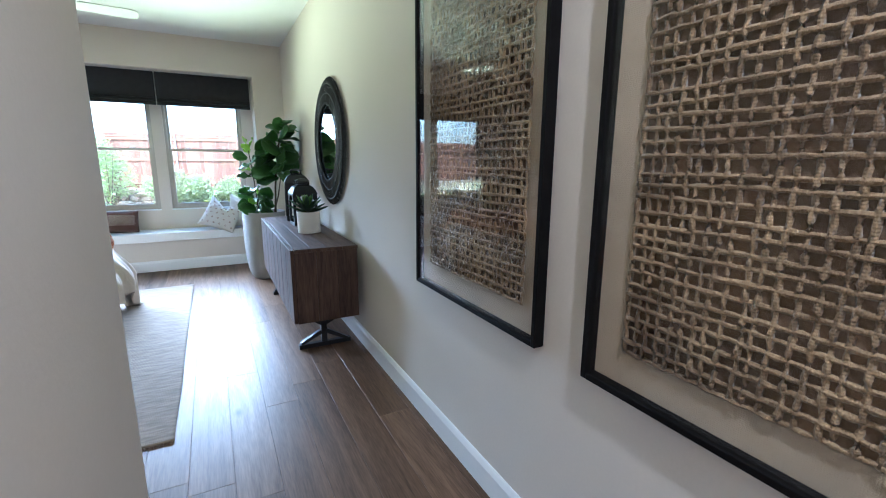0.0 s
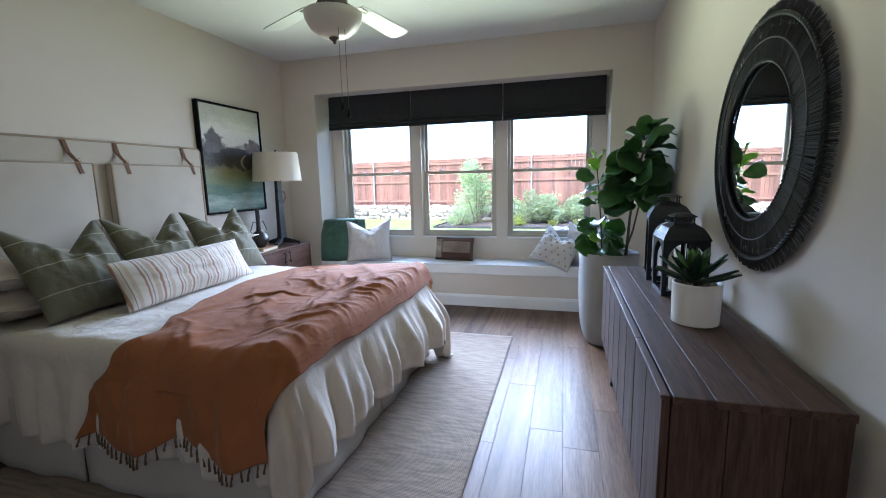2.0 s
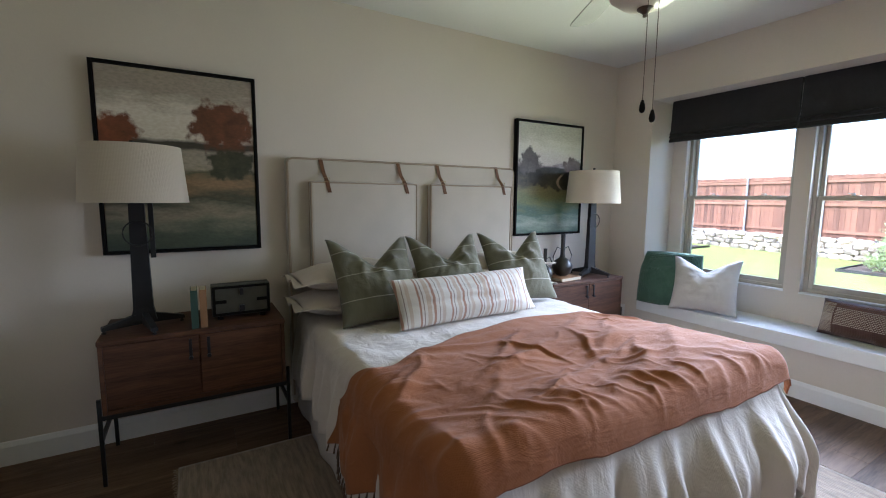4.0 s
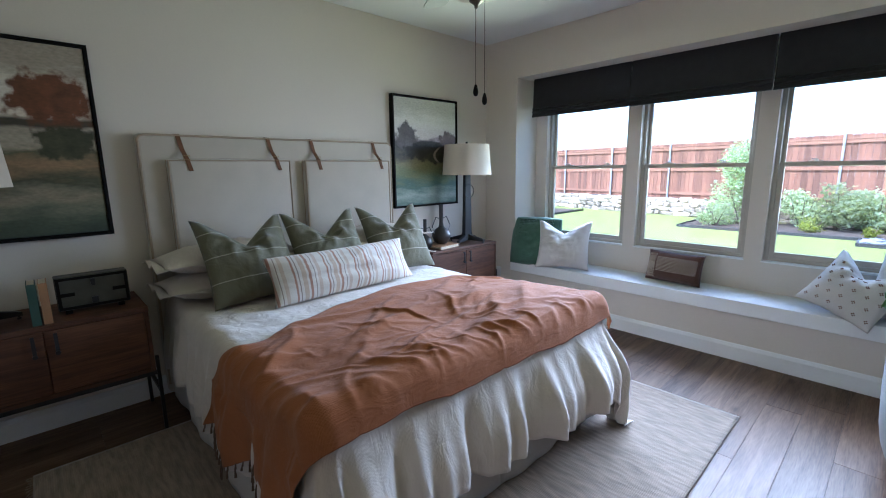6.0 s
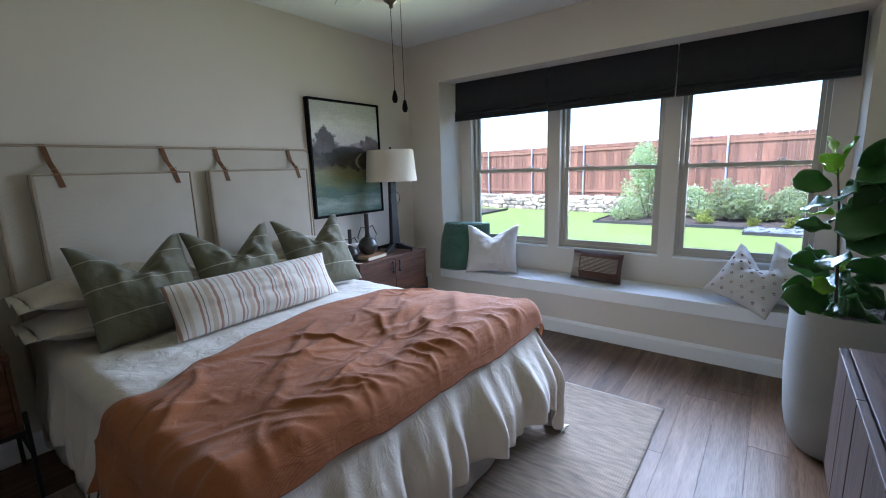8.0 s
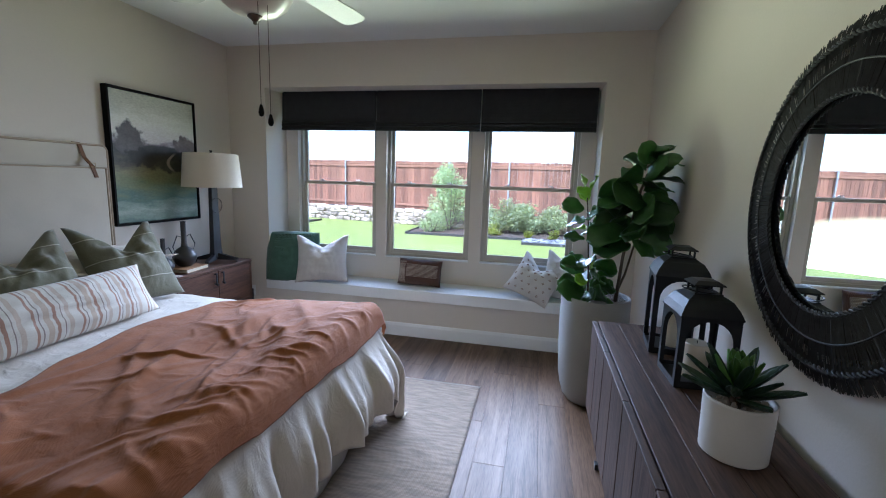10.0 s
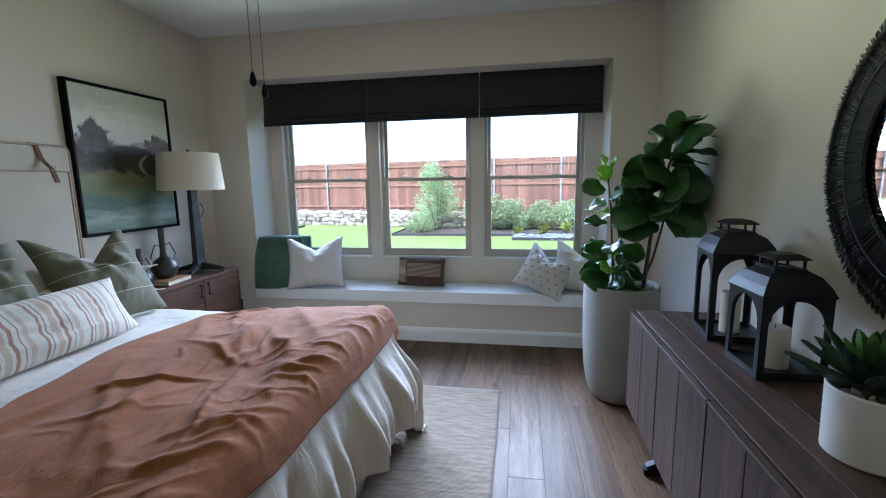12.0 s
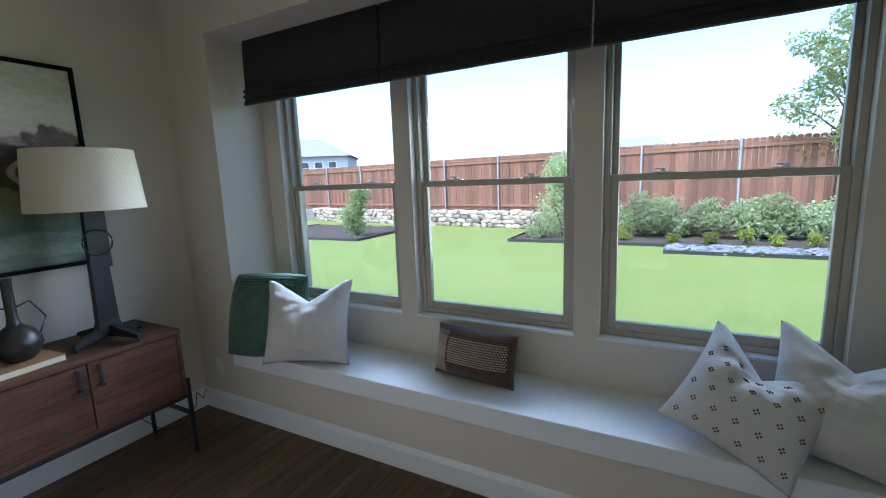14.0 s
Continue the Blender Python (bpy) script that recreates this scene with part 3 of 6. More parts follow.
def drape(a, b, lift, r, waves, amp):
    """The place of the cloth point (a, b) laid over the bed: a towards the foot, b across."""
    xf, y0, y1 = BXF - r + lift, BY0 + r - lift, BY1 - r + lift
    dx, dy = max(0.0, a - xf), (b - y1 if b > y1 else (b - y0 if b < y0 else 0.0))
    d = math.hypot(dx, dy)
    out, down = arc(d, r)
    px, py = min(a, xf), min(max(b, y0), y1)
    if d > 1e-6:
        ux, uy = dx / d, dy / d
        run = (py if abs(ux) > abs(uy) else px) * 1.0 + math.atan2(uy, ux) * 0.25
        k = smooth01((down - 0.03) / 0.4)
        f = waves(run) * amp * k
        z = BZ + lift - down
        if z < 0.016:
            out += (0.016 - z) * 0.45
            z = 0.016 + 0.012 * (1 + math.sin(run * 40))
        px += ux * (out + f + k * (0.085 + 0.11 * smooth01((py - 3.9) / 1.2)))
        py += uy * (out + f + 0.035 * k)
    else:
        z = BZ + lift
    return Vector((px, py, z))


def duvet_waves(s):
    return 0.6 * math.sin(s * 17) + 0.45 * math.sin(s * 31 + 1.3) + 0.35 * math.sin(s * 52 + 0.4) + 0.9 * noise.noise((s * 5, 3.1, 0)) - 0.1


def duvet_fn(u, v):
    b = BY0 - 0.46 + v * (BY1 - BY0 + 0.98)
    hem = 0.03 * noise.noise((b * 3, 0, 5)) + 0.02 * math.sin(b * 11)
    far = smooth01((b - 4.9) / 0.4)
    a = -2.42 + u * (2.63 + hem + 0.16 * far)
    if b < BY0:
        b += 0.04 * noise.noise((a * 2.2, 8, 0)) - 0.07 * smooth01((a + 1.0) / 0.8)
    p = drape(a, b, 0.0, 0.085, duvet_waves, 0.042)
    w = noise.noise((a * 4.0, b * 4.0, 0)) * 0.012 + noise.noise((a * 11, b * 9, 4)) * 0.006
    p.z += w * (1.0 if p.z > 0.7 else 0.0)
    p.x += noise.noise((a * 14, b * 10, 2)) * 0.004
    p.y += noise.noise((a * 10, b * 14, 7)) * 0.004
    return p


wrinkled(M_WHITEP, 6.0, 0.010)
wrinkled(M_CREAM, 6.0, 0.010)
wrinkled(M_OLIVE, 6.0, 0.012)
wrinkled(M_DUVET, 11.0, 0.010, (1, 1, 0.6))
wrinkled(M_TERRA, 16.0, 0.006, (1.0, 0.6, 1), 0.35)
bm = bmesh.new()
sheet(bm, duvet_fn, 120, 130, 0.008)
tagged(part("duvet", bm, M_DUVET, None, smooth="all"), "off-white linen duvet draped over the bed", "duvet")


def back_edge(b):
    pts = [(2.7, -1.40), (3.0, -1.31), (3.2, -1.14), (3.39, -1.06), (3.65, -1.20), (4.0, -1.32), (4.45, -1.40), (4.9, -1.34), (5.2, -1.06), (5.6, -0.98)]
    for (b0, v0), (b1, v1) in zip(pts, pts[1:]):
        if b <= b1:
            return v0 + (v1 - v0) * smooth01((b - b0) / (b1 - b0))
    return pts[-1][1]


def fold_field(seed):
    """Rounded folds, each a bent stroke with its own place, heading, length, width and height: long ones from the pinched middle, short ones gathered at the foot edge."""
    r = random.Random(seed)
    rows = []
    for k in range(26):
        ang = r.choice((0.0, 0.35, -0.3, 0.7)) + r.gauss(0, 0.22)
        rows.append((r.uniform(-1.25, -0.45), r.uniform(3.3, 5.1), math.pi / 2 + ang, r.uniform(0.22, 0.55), r.uniform(0.018, 0.040), r.uniform(0.008, 0.021), r.uniform(-0.8, 0.8)))
    for k in range(16):
        ang = 2 * math.pi * k / 16 + r.gauss(0, 0.15)
        d = r.uniform(0.16, 0.34)
        rows.append((-0.62 + d * math.cos(ang), 4.28 + 1.3 * d * math.sin(ang), ang, r.uniform(0.14, 0.30), r.uniform(0.010, 0.022), r.uniform(0.007, 0.016), r.uniform(-1.2, 1.2)))
    for k in range(30):
        rows.append((r.uniform(-0.42, -0.24), r.uniform(3.3, 5.15), r.gauss(0.25, 0.35), r.uniform(0.09, 0.22), r.uniform(0.009, 0.022), r.uniform(0.006, 0.015), r.uniform(-1.5, 1.5)))
    for k in range(22):
        rows.append((r.uniform(-1.25, -0.3), r.uniform(2.85, 3.35), math.pi / 2 + r.gauss(0.0, 0.25), r.uniform(0.14, 0.30), r.uniform(0.014, 0.034), r.uniform(0.008, 0.020), r.uniform(-0.7, 0.7)))
    for k in range(34):
        rows.append((r.uniform(-1.25, -0.28), r.uniform(3.25, 5.15), r.choice((0.2, 1.2, 1.9)) + r.gauss(0, 0.3), r.uniform(0.07, 0.18), r.uniform(0.007, 0.012), r.uniform(0.005, 0.010), r.uniform(-2, 2)))
    return np.array(rows).T


FOLDS = fold_field(12)


def crease(a, b):
    """Height of the folds at a point of the cloth."""
    fa, fb, ang, ln, wd, hh, cv = FOLDS
    da, db = a + 0.03 * noise.noise((a * 5, b * 5, 1)) - fa, b + 0.03 * noise.noise((a * 5, b * 5, 7)) - fb
    along_, off = da * np.cos(ang) + db * np.sin(ang), db * np.cos(ang) - da * np.sin(ang)
    off = off - cv * along_ ** 2
    shape = np.where(off > 0, np.exp(-(off / wd) ** 2), np.exp(-(off / (wd * 1.5)) ** 2))
    taper = np.clip(1 - (along_ / ln) ** 2, 0, 1)
    return float((hh * shape * taper).sum()) * 0.62 + 0.030 * noise.noise((a * 2.2, b * 1.8, 6)) + 0.004 * noise.noise((a * 13, b * 9, 2))


def blanket_fn(u, v):
    b = BY0 - 0.47 + v * (BY1 - BY0 + 0.62)
    scallop = 0.05 * math.exp(-((u - 0.60) / 0.2) ** 2) + 0.03 * math.sin(u * 14)
    if b < BY0 + 0.05:
        k = (BY0 + 0.05 - b) / 0.52
        b += k * scallop
    a0 = back_edge(b)
    a1 = -0.165 + 0.03 * noise.noise((b * 4, 1, 1)) - 0.16 * smooth01((BY0 + 0.03 - b) / 0.35)
    a = a0 + u * (a1 - a0)
    p = drape(a, b, 0.036, 0.10, lambda s: 0.8 * math.sin(s * 13 + 1) + 0.5 * math.sin(s * 27), 0.026)
    c = crease(a, b)
    edge = smooth01(u / 0.05) * 0.7 + 0.3
    if p.z > 0.6:
        p.z += c * 1.15 * edge + 0.03 * smooth01((u - 0.5) / 0.4) * smooth01((1.0 - u) / 0.06)
    else:
        p.y -= c * 1.15
    return p


blanket = thing("blanket", pose(-0.7, 4.2, 0.76), "rumpled terracotta blanket with tassels lying over the duvet", "blanket")
bm = bmesh.new()
sheet(bm, blanket_fn, 170, 280, 0.007)
wpart("blanket_cloth", bm, M_TERRA, blanket, smooth="all")
for i in range(34):
    u = (i + 0.5) / 34
    p = blanket_fn(u, 0.0)
    bm = bmesh.new()
    L = 0.038 + 0.016 * rng.random()
    sx = rng.uniform(-0.012, 0.012)
    tube(bm, [p + Vector((0, -0.004, 0.004)), p + Vector((sx * 0.3, -0.008, -0.018)), p + Vector((sx * 0.6, -0.01, -0.022)), p + Vector((sx, -0.012, -L))], lambda t: (0.0025, 0.005, 0.0035, 0.006)[min(3, int(t * 3 + 0.5))], 7)
    wpart("tassel", bm, M_TASSEL, blanket)


def cushion_side(W, H, T, s, chop=0.0, lump=0.006, seed=0, ear=0.05):
    """One face of a stuffed cushion as a function of u and v: thick in the middle, thin at the seams, corners drawn out, the top dented."""
    def fn(u, v):
        x, z = 2 * u - 1, 2 * v - 1
        e = max(0.0, 1 - abs(x) ** 2.3) ** 0.66 * max(0.0, 1 - abs(z) ** 2.3) ** 0.66
        px = x * W / 2 * (1 - ear * (1 - z * z) * abs(x) ** 3)
        pz = z * H / 2 * (1 - ear * (1 - x * x) * abs(z) ** 3)
        py = s * T / 2 * e
        if chop:
            g = (1 - min(1.0, abs(x) / 0.86)) ** 1.15 * smooth01((z + 0.15) / 1.15)
            pz -= chop * g
            py *= 1 - 0.45 * g
            py += s * 0.10 * chop * math.cos(x * 16) * smooth01((z + 0.1) / 0.7) * (1 - abs(x)) * e
            spoke = math.atan2(x, 0.9 - z)
            py += s * 0.07 * chop * math.sin(spoke * 9 + seed) * e * math.exp(-((math.hypot(x, 0.9 - z) - 0.6) / 0.45) ** 2)
        py += s * lump * noise.noise((x * 2.4 + seed, z * 2.4, s * 3 + seed)) * 3 * e
        fold = noise.noise((x * 5 + seed, z * 3 + seed, 1.0))
        py += s * e * 1.7 * lump * max(0.0, 1 - abs(fold) * 4)
        return Vector((px, py, pz + H / 2))
    return fn


def pillow(name, W, H, T, material, m, label, category, chop=0.0, flange=0.0, lump=0.006, seed=0, ear=0.05, group=""):
    """A stuffed cushion standing on its lower edge: width W, height H, thickness T, with a dent pressed into the top."""
    bm = bmesh.new()
    N = 34

    def side(s):
        return cushion_side(W, H, T, s, chop, lump, seed, ear)
    sheet(bm, side(1), N, N)
    sheet(bm, side(-1), N, N)
    bmesh.ops.remove_doubles(bm, verts=bm.verts, dist=0.0004)
    if flange:
        def flan(u, v):
            ang = u * 2 * math.pi
            c, s = math.cos(ang), math.sin(ang)
            k = 1 / max(abs(c), abs(s))
            f = 0.018 * math.sin(ang * 9 + seed) * v
            return Vector((c * k * (W / 2 * 0.97 + v * flange), f, H / 2 + s * k * (H / 2 * 0.97 + v * flange)))
        sheet(bm, flan, 96, 3, 0.003)
    ob = part(name, bm, material, None, smooth="all")
    ob.matrix_world = m
    return tagged(ob, label, category, group)


# flat sleeping pillows, two stacks
for yc, s in ((3.66, 0), (4.83, 5)):
    for k, (z, dx) in enumerate(((0.855, 0.0), (1.01, -0.03))):
        pillow("sleeping_pillow", 0.88, 0.46, 0.19, M_DUVET, pose(-2.20 + dx, yc, z, 90, 0, 90) @ pose(0, 0, -0.23), "off-white linen pillow with a ruffled flange, lying stacked", "pillow", flange=0.05, seed=s + k, group="stacked sleeping pillows")
# olive cushions
for yc, yaw, s in ((3.70, 3, 1), (4.26, 0, 2), (4.87, -4, 3)):
    pillow("cushion", 0.58, 0.60, 0.20, M_OLIVE, pose(-1.80, yc, 0.765, 0, 0, 90 + yaw) @ pose(0, 0, 0, -31), "olive green cushion with thin pale stripes and a dented top", "cushion", chop=0.19, seed=s * 7, group="olive cushions on the bed", ear=0.07)
pillow("lumbar_cushion", 1.10, 0.32, 0.17, M_STRIPE, pose(-1.60, 4.235, 0.765, 0, 0, 92) @ pose(0, 0, 0, -28), "long cream cushion with pink and brown stripes", "cushion", seed=31, ear=0.05)


# ---- nightstands ----
def nightstand(m, label):
    t = thing("nightstand", m, label, "nightstand", "pair of nightstands")
    W, D = 0.93, 0.48
    part("top", boxes((-D, 0.004, -W / 2, W / 2, 0.772, 0.80), bevel=0.003), M_WALNUT, t)
    part("body", boxes((-D, -0.02, -W / 2 + 0.002, W / 2 - 0.002, 0.395, 0.771), bevel=0.002), M_WALNUT, t)
    for s in (-1, 1):
        ya, yb = sorted((s * 0.003, s * (W / 2 - 0.026)))
        d = part("door", boxes((-0.019, -0.003, ya, yb, 0.42, 0.768), bevel=0.002), M_WALNUT, t)
        bm = boxes((0.012, 0.02, s * 0.045 - 0.008, s * 0.045 + 0.008, 0.64, 0.755), bevel=0.002)
        for z in (0.652, 0.743):
            cyl(bm, (-0.003, s * 0.045, z), (0.014, s * 0.045, z), 0.006, segs=10)
        cyl(bm, (0.02, s * 0.045, 0.648), (0.03, s * 0.045, 0.648), 0.011, segs=12)
        part("handle", bm, M_DARK, d, "black metal handle")
        ya, yb = sorted((s * (W / 2 - 0.024), s * (W / 2 - 0.003)))
        part("side_edge", boxes((-0.019, 0.0, ya, yb, 0.395, 0.771), bevel=0.002), M_WALNUT, t)
    part("bottom_edge", boxes((-0.019, 0.0, -W / 2 + 0.026, W / 2 - 0.026, 0.395, 0.418)), M_WALNUT, t)
    for s in (-1, 1):
        y = s * (W / 2 + 0.010)
        for x in (-D + 0.02, -0.01):
            part("leg", boxes((x - 0.01, x + 0.01, y - 0.0095, y + 0.0095, 0.0, 0.485), bevel=0.002), M_DARK, t)
        part("stretcher", boxes((-D + 0.03, -0.02, y - 0.009, y + 0.009, 0.25, 0.27)), M_DARK, t)
    for x in (-D + 0.02, -0.01):
        part("rail", boxes((x - 0.01, x + 0.01, -W / 2, W / 2, 0.37, 0.394)), M_DARK, t)
    return t


nightstand(pose(-2.065, 5.852, 0), "walnut two-door nightstand on a black metal frame")
nightstand(pose(-2.065, 2.66, 0), "walnut two-door nightstand on a black metal frame")


def table_lamp(m, label):
    t = thing("table_lamp", m, label, "lamp", "pair of table lamps")
    bm = bmesh.new()
    lathe(bm, [(0.256, 0.715), (0.230, 1.02), (0.228, 1.02), (0.254, 0.715), (0.256, 0.715)], 56)
    part("shade", bm, M_SHADE, t, "ivory linen drum shade", smooth=True)
    bm = bmesh.new()
    for a in range(3):
        cyl(bm, (0, 0, 1.0), (0.229 * math.cos(a * 2.094), 0.229 * math.sin(a * 2.094), 1.0), 0.003, segs=6)
    cyl(bm, (0, 0, 0.7), (0, 0, 1.04), 0.006, segs=8)
    cyl(bm, (0, 0, 1.03), (0, 0, 1.05), 0.012, segs=10)
    part("spider", bm, M_DARK, t)
    bm = bmesh.new()
    pr = [(0.062, 0.05), (0.048, 0.12), (0.04, 0.5), (0.036, 0.72)]
    vs = [[bm.verts.new((sx * 0.5 * w, sy * w, z)) for sx, sy in ((-1, -1), (1, -1), (1, 1), (-1, 1))] for w, z in pr]
    for p, q in zip(vs, vs[1:]):
        for i in range(4):
            bm.faces.new((p[i], p[(i + 1) % 4], q[(i + 1) % 4], q[i]))
    bm.faces.new(vs[0][::-1]), bm.faces.new(vs[-1])
    part("column", bm, M_DARK, t)
    part("back_blade", boxes((-0.03, -0.014, 0.05, 0.075, 0.40, 0.72), bevel=0.002), M_DARK, t)
    for k, a in enumerate((0.3, 1.87, 3.44, 5.01)):
        bm = bmesh.new()
        c, s = math.cos(a), math.sin(a)
        L, w = 0.20, 0.016
        rows = []
        for d, z0, z1 in ((0.0, 0.03, 0.10), (0.08, 0.028, 0.075), (L, 0.022, 0.042)):
            rows.append([bm.verts.new((c * d - s * w * e, s * d + c * w * e, z)) for e, z in ((-1, z0), (1, z0), (1, z1), (-1, z1))])
        for p, q in zip(rows, rows[1:]):
            for i in range(4):
                bm.faces.new((p[i], p[(i + 1) % 4], q[(i + 1) % 4], q[i]))
        bm.faces.new(rows[0][::-1]), bm.faces.new(rows[-1])
        cyl(bm, (c * (L - 0.012), s * (L - 0.012), 0.006), (c * (L - 0.012), s * (L - 0.012), 0.024), 0.006, segs=8)
        lathe(bm, [(0, 0), (0.009, 0.003), (0.011, 0.008), (0.008, 0.014), (0, 0.016)], 10, (c * (L - 0.012), s * (L - 0.012)))
        part("foot", bm, M_DARK, t, smooth=True)
    bm = bmesh.new()
    tube(bm, [(0.034, 0.068 * math.cos(i * 0.2618), 0.545 + 0.068 * math.sin(i * 0.2618)) for i in range(24)], 0.004, 8, closed=True)
    part("ring", bm, M_DARK, t, "black metal ring", smooth=True)
    return t


table_lamp(pose(-2.245, 6.045, 0.80), "black metal table lamp with an ivory drum shade")
table_lamp(pose(-2.245, 2.395, 0.80), "black metal table lamp with an ivory drum shade")


def vase(m, h, r, neck, label):
    t = thing("vase", m, label, "vase", "pair of bottle vases")
    bm = bmesh.new()
    pr = [(0, 0), (r * 0.55, 0.0), (r * 0.8, r * 0.25), (r, r * 0.75), (r * 0.97, r * 1.05), (r * 0.7, r * 1.5), (neck * 1.3, r * 1.8), (neck, r * 2.2), (neck, h - 0.01), (neck * 1.15, h), (neck * 0.7, h), (neck * 0.7, h - 0.05), (0, h - 0.05)]
    lathe(bm, pr, 32)
    part("body", bm, M_BRONZE, t, smooth=True)
    for s in (-1, 1):
        bm = bmesh.new()
        tube(bm, [(0, s * neck * 0.9, r * 2.65), (0, s * r * 0.75, r * 2.85), (0, s * r * 1.28, r * 1.9), (0, s * r * 0.94, r * 1.12)], 0.0045, 8)
        part("handle", bm, M_BRONZE, t, "thin bent wire handle", smooth=True)
    return t


vase(pose(-2.25, 5.675, 0.835), 0.39, 0.095, 0.021, "tall dark bronze bottle vase with wire handles on a book")
vase(pose(-2.27, 5.475, 0.801), 0.295, 0.075, 0.017, "small dark bronze bottle vase with wire handles")


def book(m, w, d, h, cover, label):
    t = thing("book", m, label, "book")
    part("pages", boxes((-w / 2 + 0.003, w / 2 - 0.003, -d / 2 + 0.003, d / 2 - 0.006, 0.004, h - 0.004)), M_PAPER, t, "cream paper block")
    part("cover", boxes((-w / 2, w / 2, -d / 2, d / 2, 0, 0.0035), (-w / 2, w / 2, -d / 2, d / 2, h - 0.0035, h), (-w / 2, w / 2, d / 2 - 0.005, d / 2, 0.0035, h - 0.0035)), cover, t)
    return t


book(pose(-2.21, 5.66, 0.801, 0, 0, 96), 0.27, 0.19, 0.033, M_BOOKT, "tan book lying flat under a vase")
for y, c, lab in ((2.645, M_BOOKG, "dark green book standing upright"), (2.69, M_BOOKT, "worn tan book standing upright")):
    book(pose(-2.16, y - 0.018, 0.911) @ Matrix(((0, 1, 0, 0), (0, 0, 1, 0), (1, 0, 0, 0), (0, 0, 0, 1))), 0.22, 0.15, 0.036, c, lab)
tin_box = thing("decorative_box", pose(-2.25, 2.90, 0.80), "dark olive tin box with riveted straps and feet", "box")
part("body", boxes((-0.05, 0.05, -0.165, 0.165, 0.025, 0.215), bevel=0.006), M_OLDTIN, tin_box)
bmr = boxes((0.05, 0.056, -0.16, 0.16, 0.195, 0.21), (0.05, 0.056, -0.16, 0.16, 0.03, 0.045), (0.05, 0.056, -0.16, -0.145, 0.045, 0.195), (0.05, 0.056, 0.145, 0.16, 0.045, 0.195))
part("front_frame", bmr, M_BLACKW, tin_box)
for y in (-0.12, 0.12):
    part("strap", boxes((0.05, 0.058, y - 0.035, y + 0.035, 0.105, 0.125)), M_BLACKW, tin_box)
    part("foot", boxes((-0.03, 0.03, y - 0.015, y + 0.015, 0, 0.026)), M_BLACKW, tin_box)
part("latch", boxes((0.05, 0.062, -0.015, 0.015, 0.05, 0.085)), M_DARK, tin_box)
part("handle_tab", boxes((0.05, 0.06, -0.01, 0.01, 0.15, 0.19)), M_DARK, tin_box)


# ---- paintings ----
def painting_material(name, kind):
    """A loosely brushed landscape: pale sky, dark tree line, path and meadow; drawn on the object's y (across) and z (up)."""
    m = bpy.data.materials.new(name)
    m.use_nodes = True
    n, l = m.node_tree.nodes, m.node_tree.links
    b = n["Principled BSDF"]
    tc, sep = n.new("ShaderNodeTexCoord"), n.new("ShaderNodeSeparateXYZ")
    l.new(tc.outputs["Object"], sep.inputs[0])

    def math_(op, a, c=None, d=None):
        x = n.new("ShaderNodeMath")
        x.operation = op
        for i, v in enumerate((a, c, d)):
            if v is None:
                continue
            if isinstance(v, (int, float)):
                x.inputs[i].default_value = v
            else:
                l.new(v, x.inputs[i])
        return x.outputs[0]

    def noise_(scale, detail=4, stretch=(1, 1, 1), off=0.0):
        mp, t = n.new("ShaderNodeMapping"), n.new("ShaderNodeTexNoise")
        mp.inputs["Scale"].default_value, mp.inputs["Location"].default_value = stretch, (off, off, off)
        l.new(tc.outputs["Object"], mp.inputs[0])
        t.inputs["Scale"].default_value, t.inputs["Detail"].default_value = scale, detail
        l.new(mp.outputs[0], t.inputs["Vector"])
        return t.outputs["Fac"]

    def ramp(fac, stops):
        r = n.new("ShaderNodeValToRGB")
        e = r.color_ramp.elements
        while len(e) < len(stops):
            e.new(0.5)
        for el, (p, c) in zip(e, stops):
            el.position, el.color = p, (*c, 1)
        l.new(fac, r.inputs[0])
        return r.outputs[0]

    def over(base, top, fac):
        x = n.new("ShaderNodeMix")
        x.data_type = "RGBA"
        l.new(fac, x.inputs[0])
        l.new(base, x.inputs[6])
        if isinstance(top, tuple):
            x.inputs[7].default_value = (*top, 1)
        else:
            l.new(top, x.inputs[7])
        return x.outputs[2]

    def clamp01(v, lo, hi):
        r = n.new("ShaderNodeMapRange")
        r.inputs["From Min"].default_value, r.inputs["From Max"].default_value = lo, hi
        l.new(v, r.inputs["Value"])
        return r.outputs[0]

    y, z = sep.outputs[1], sep.outputs[2]
    big, mid, streak = noise_(4.5, 5), noise_(14, 6, off=3.0), noise_(7, 5, (1, 0.7, 2.6), 7.0)
    zn = math_("ADD", z, math_("MULTIPLY", math_("SUBTRACT", streak, 0.5), 0.22))
    if kind == 1:
        base = ramp(zn, [(0.0, (0.035, 0.045, 0.03)), (0.13, (0.07, 0.085, 0.05)), (0.25, (0.24, 0.20, 0.13)), (0.33, (0.06, 0.065, 0.035)), (0.43, (0.27, 0.17, 0.085)), (0.50, (0.10, 0.095, 0.05)), (0.56, (0.36, 0.31, 0.23)), (0.64, (0.30, 0.26, 0.20)), (0.68, (0.62, 0.55, 0.44)), (0.85, (0.66, 0.60, 0.50)), (1.0, (0.33, 0.28, 0.22))])
        trees = [(0.25, 0.81, 0.21, 0.16, (0.13, 0.045, 0.018)), (-0.36, 0.74, 0.14, 0.11, (0.17, 0.05, 0.018)), (0.27, 0.56, 0.14, 0.10, (0.05, 0.05, 0.025))]
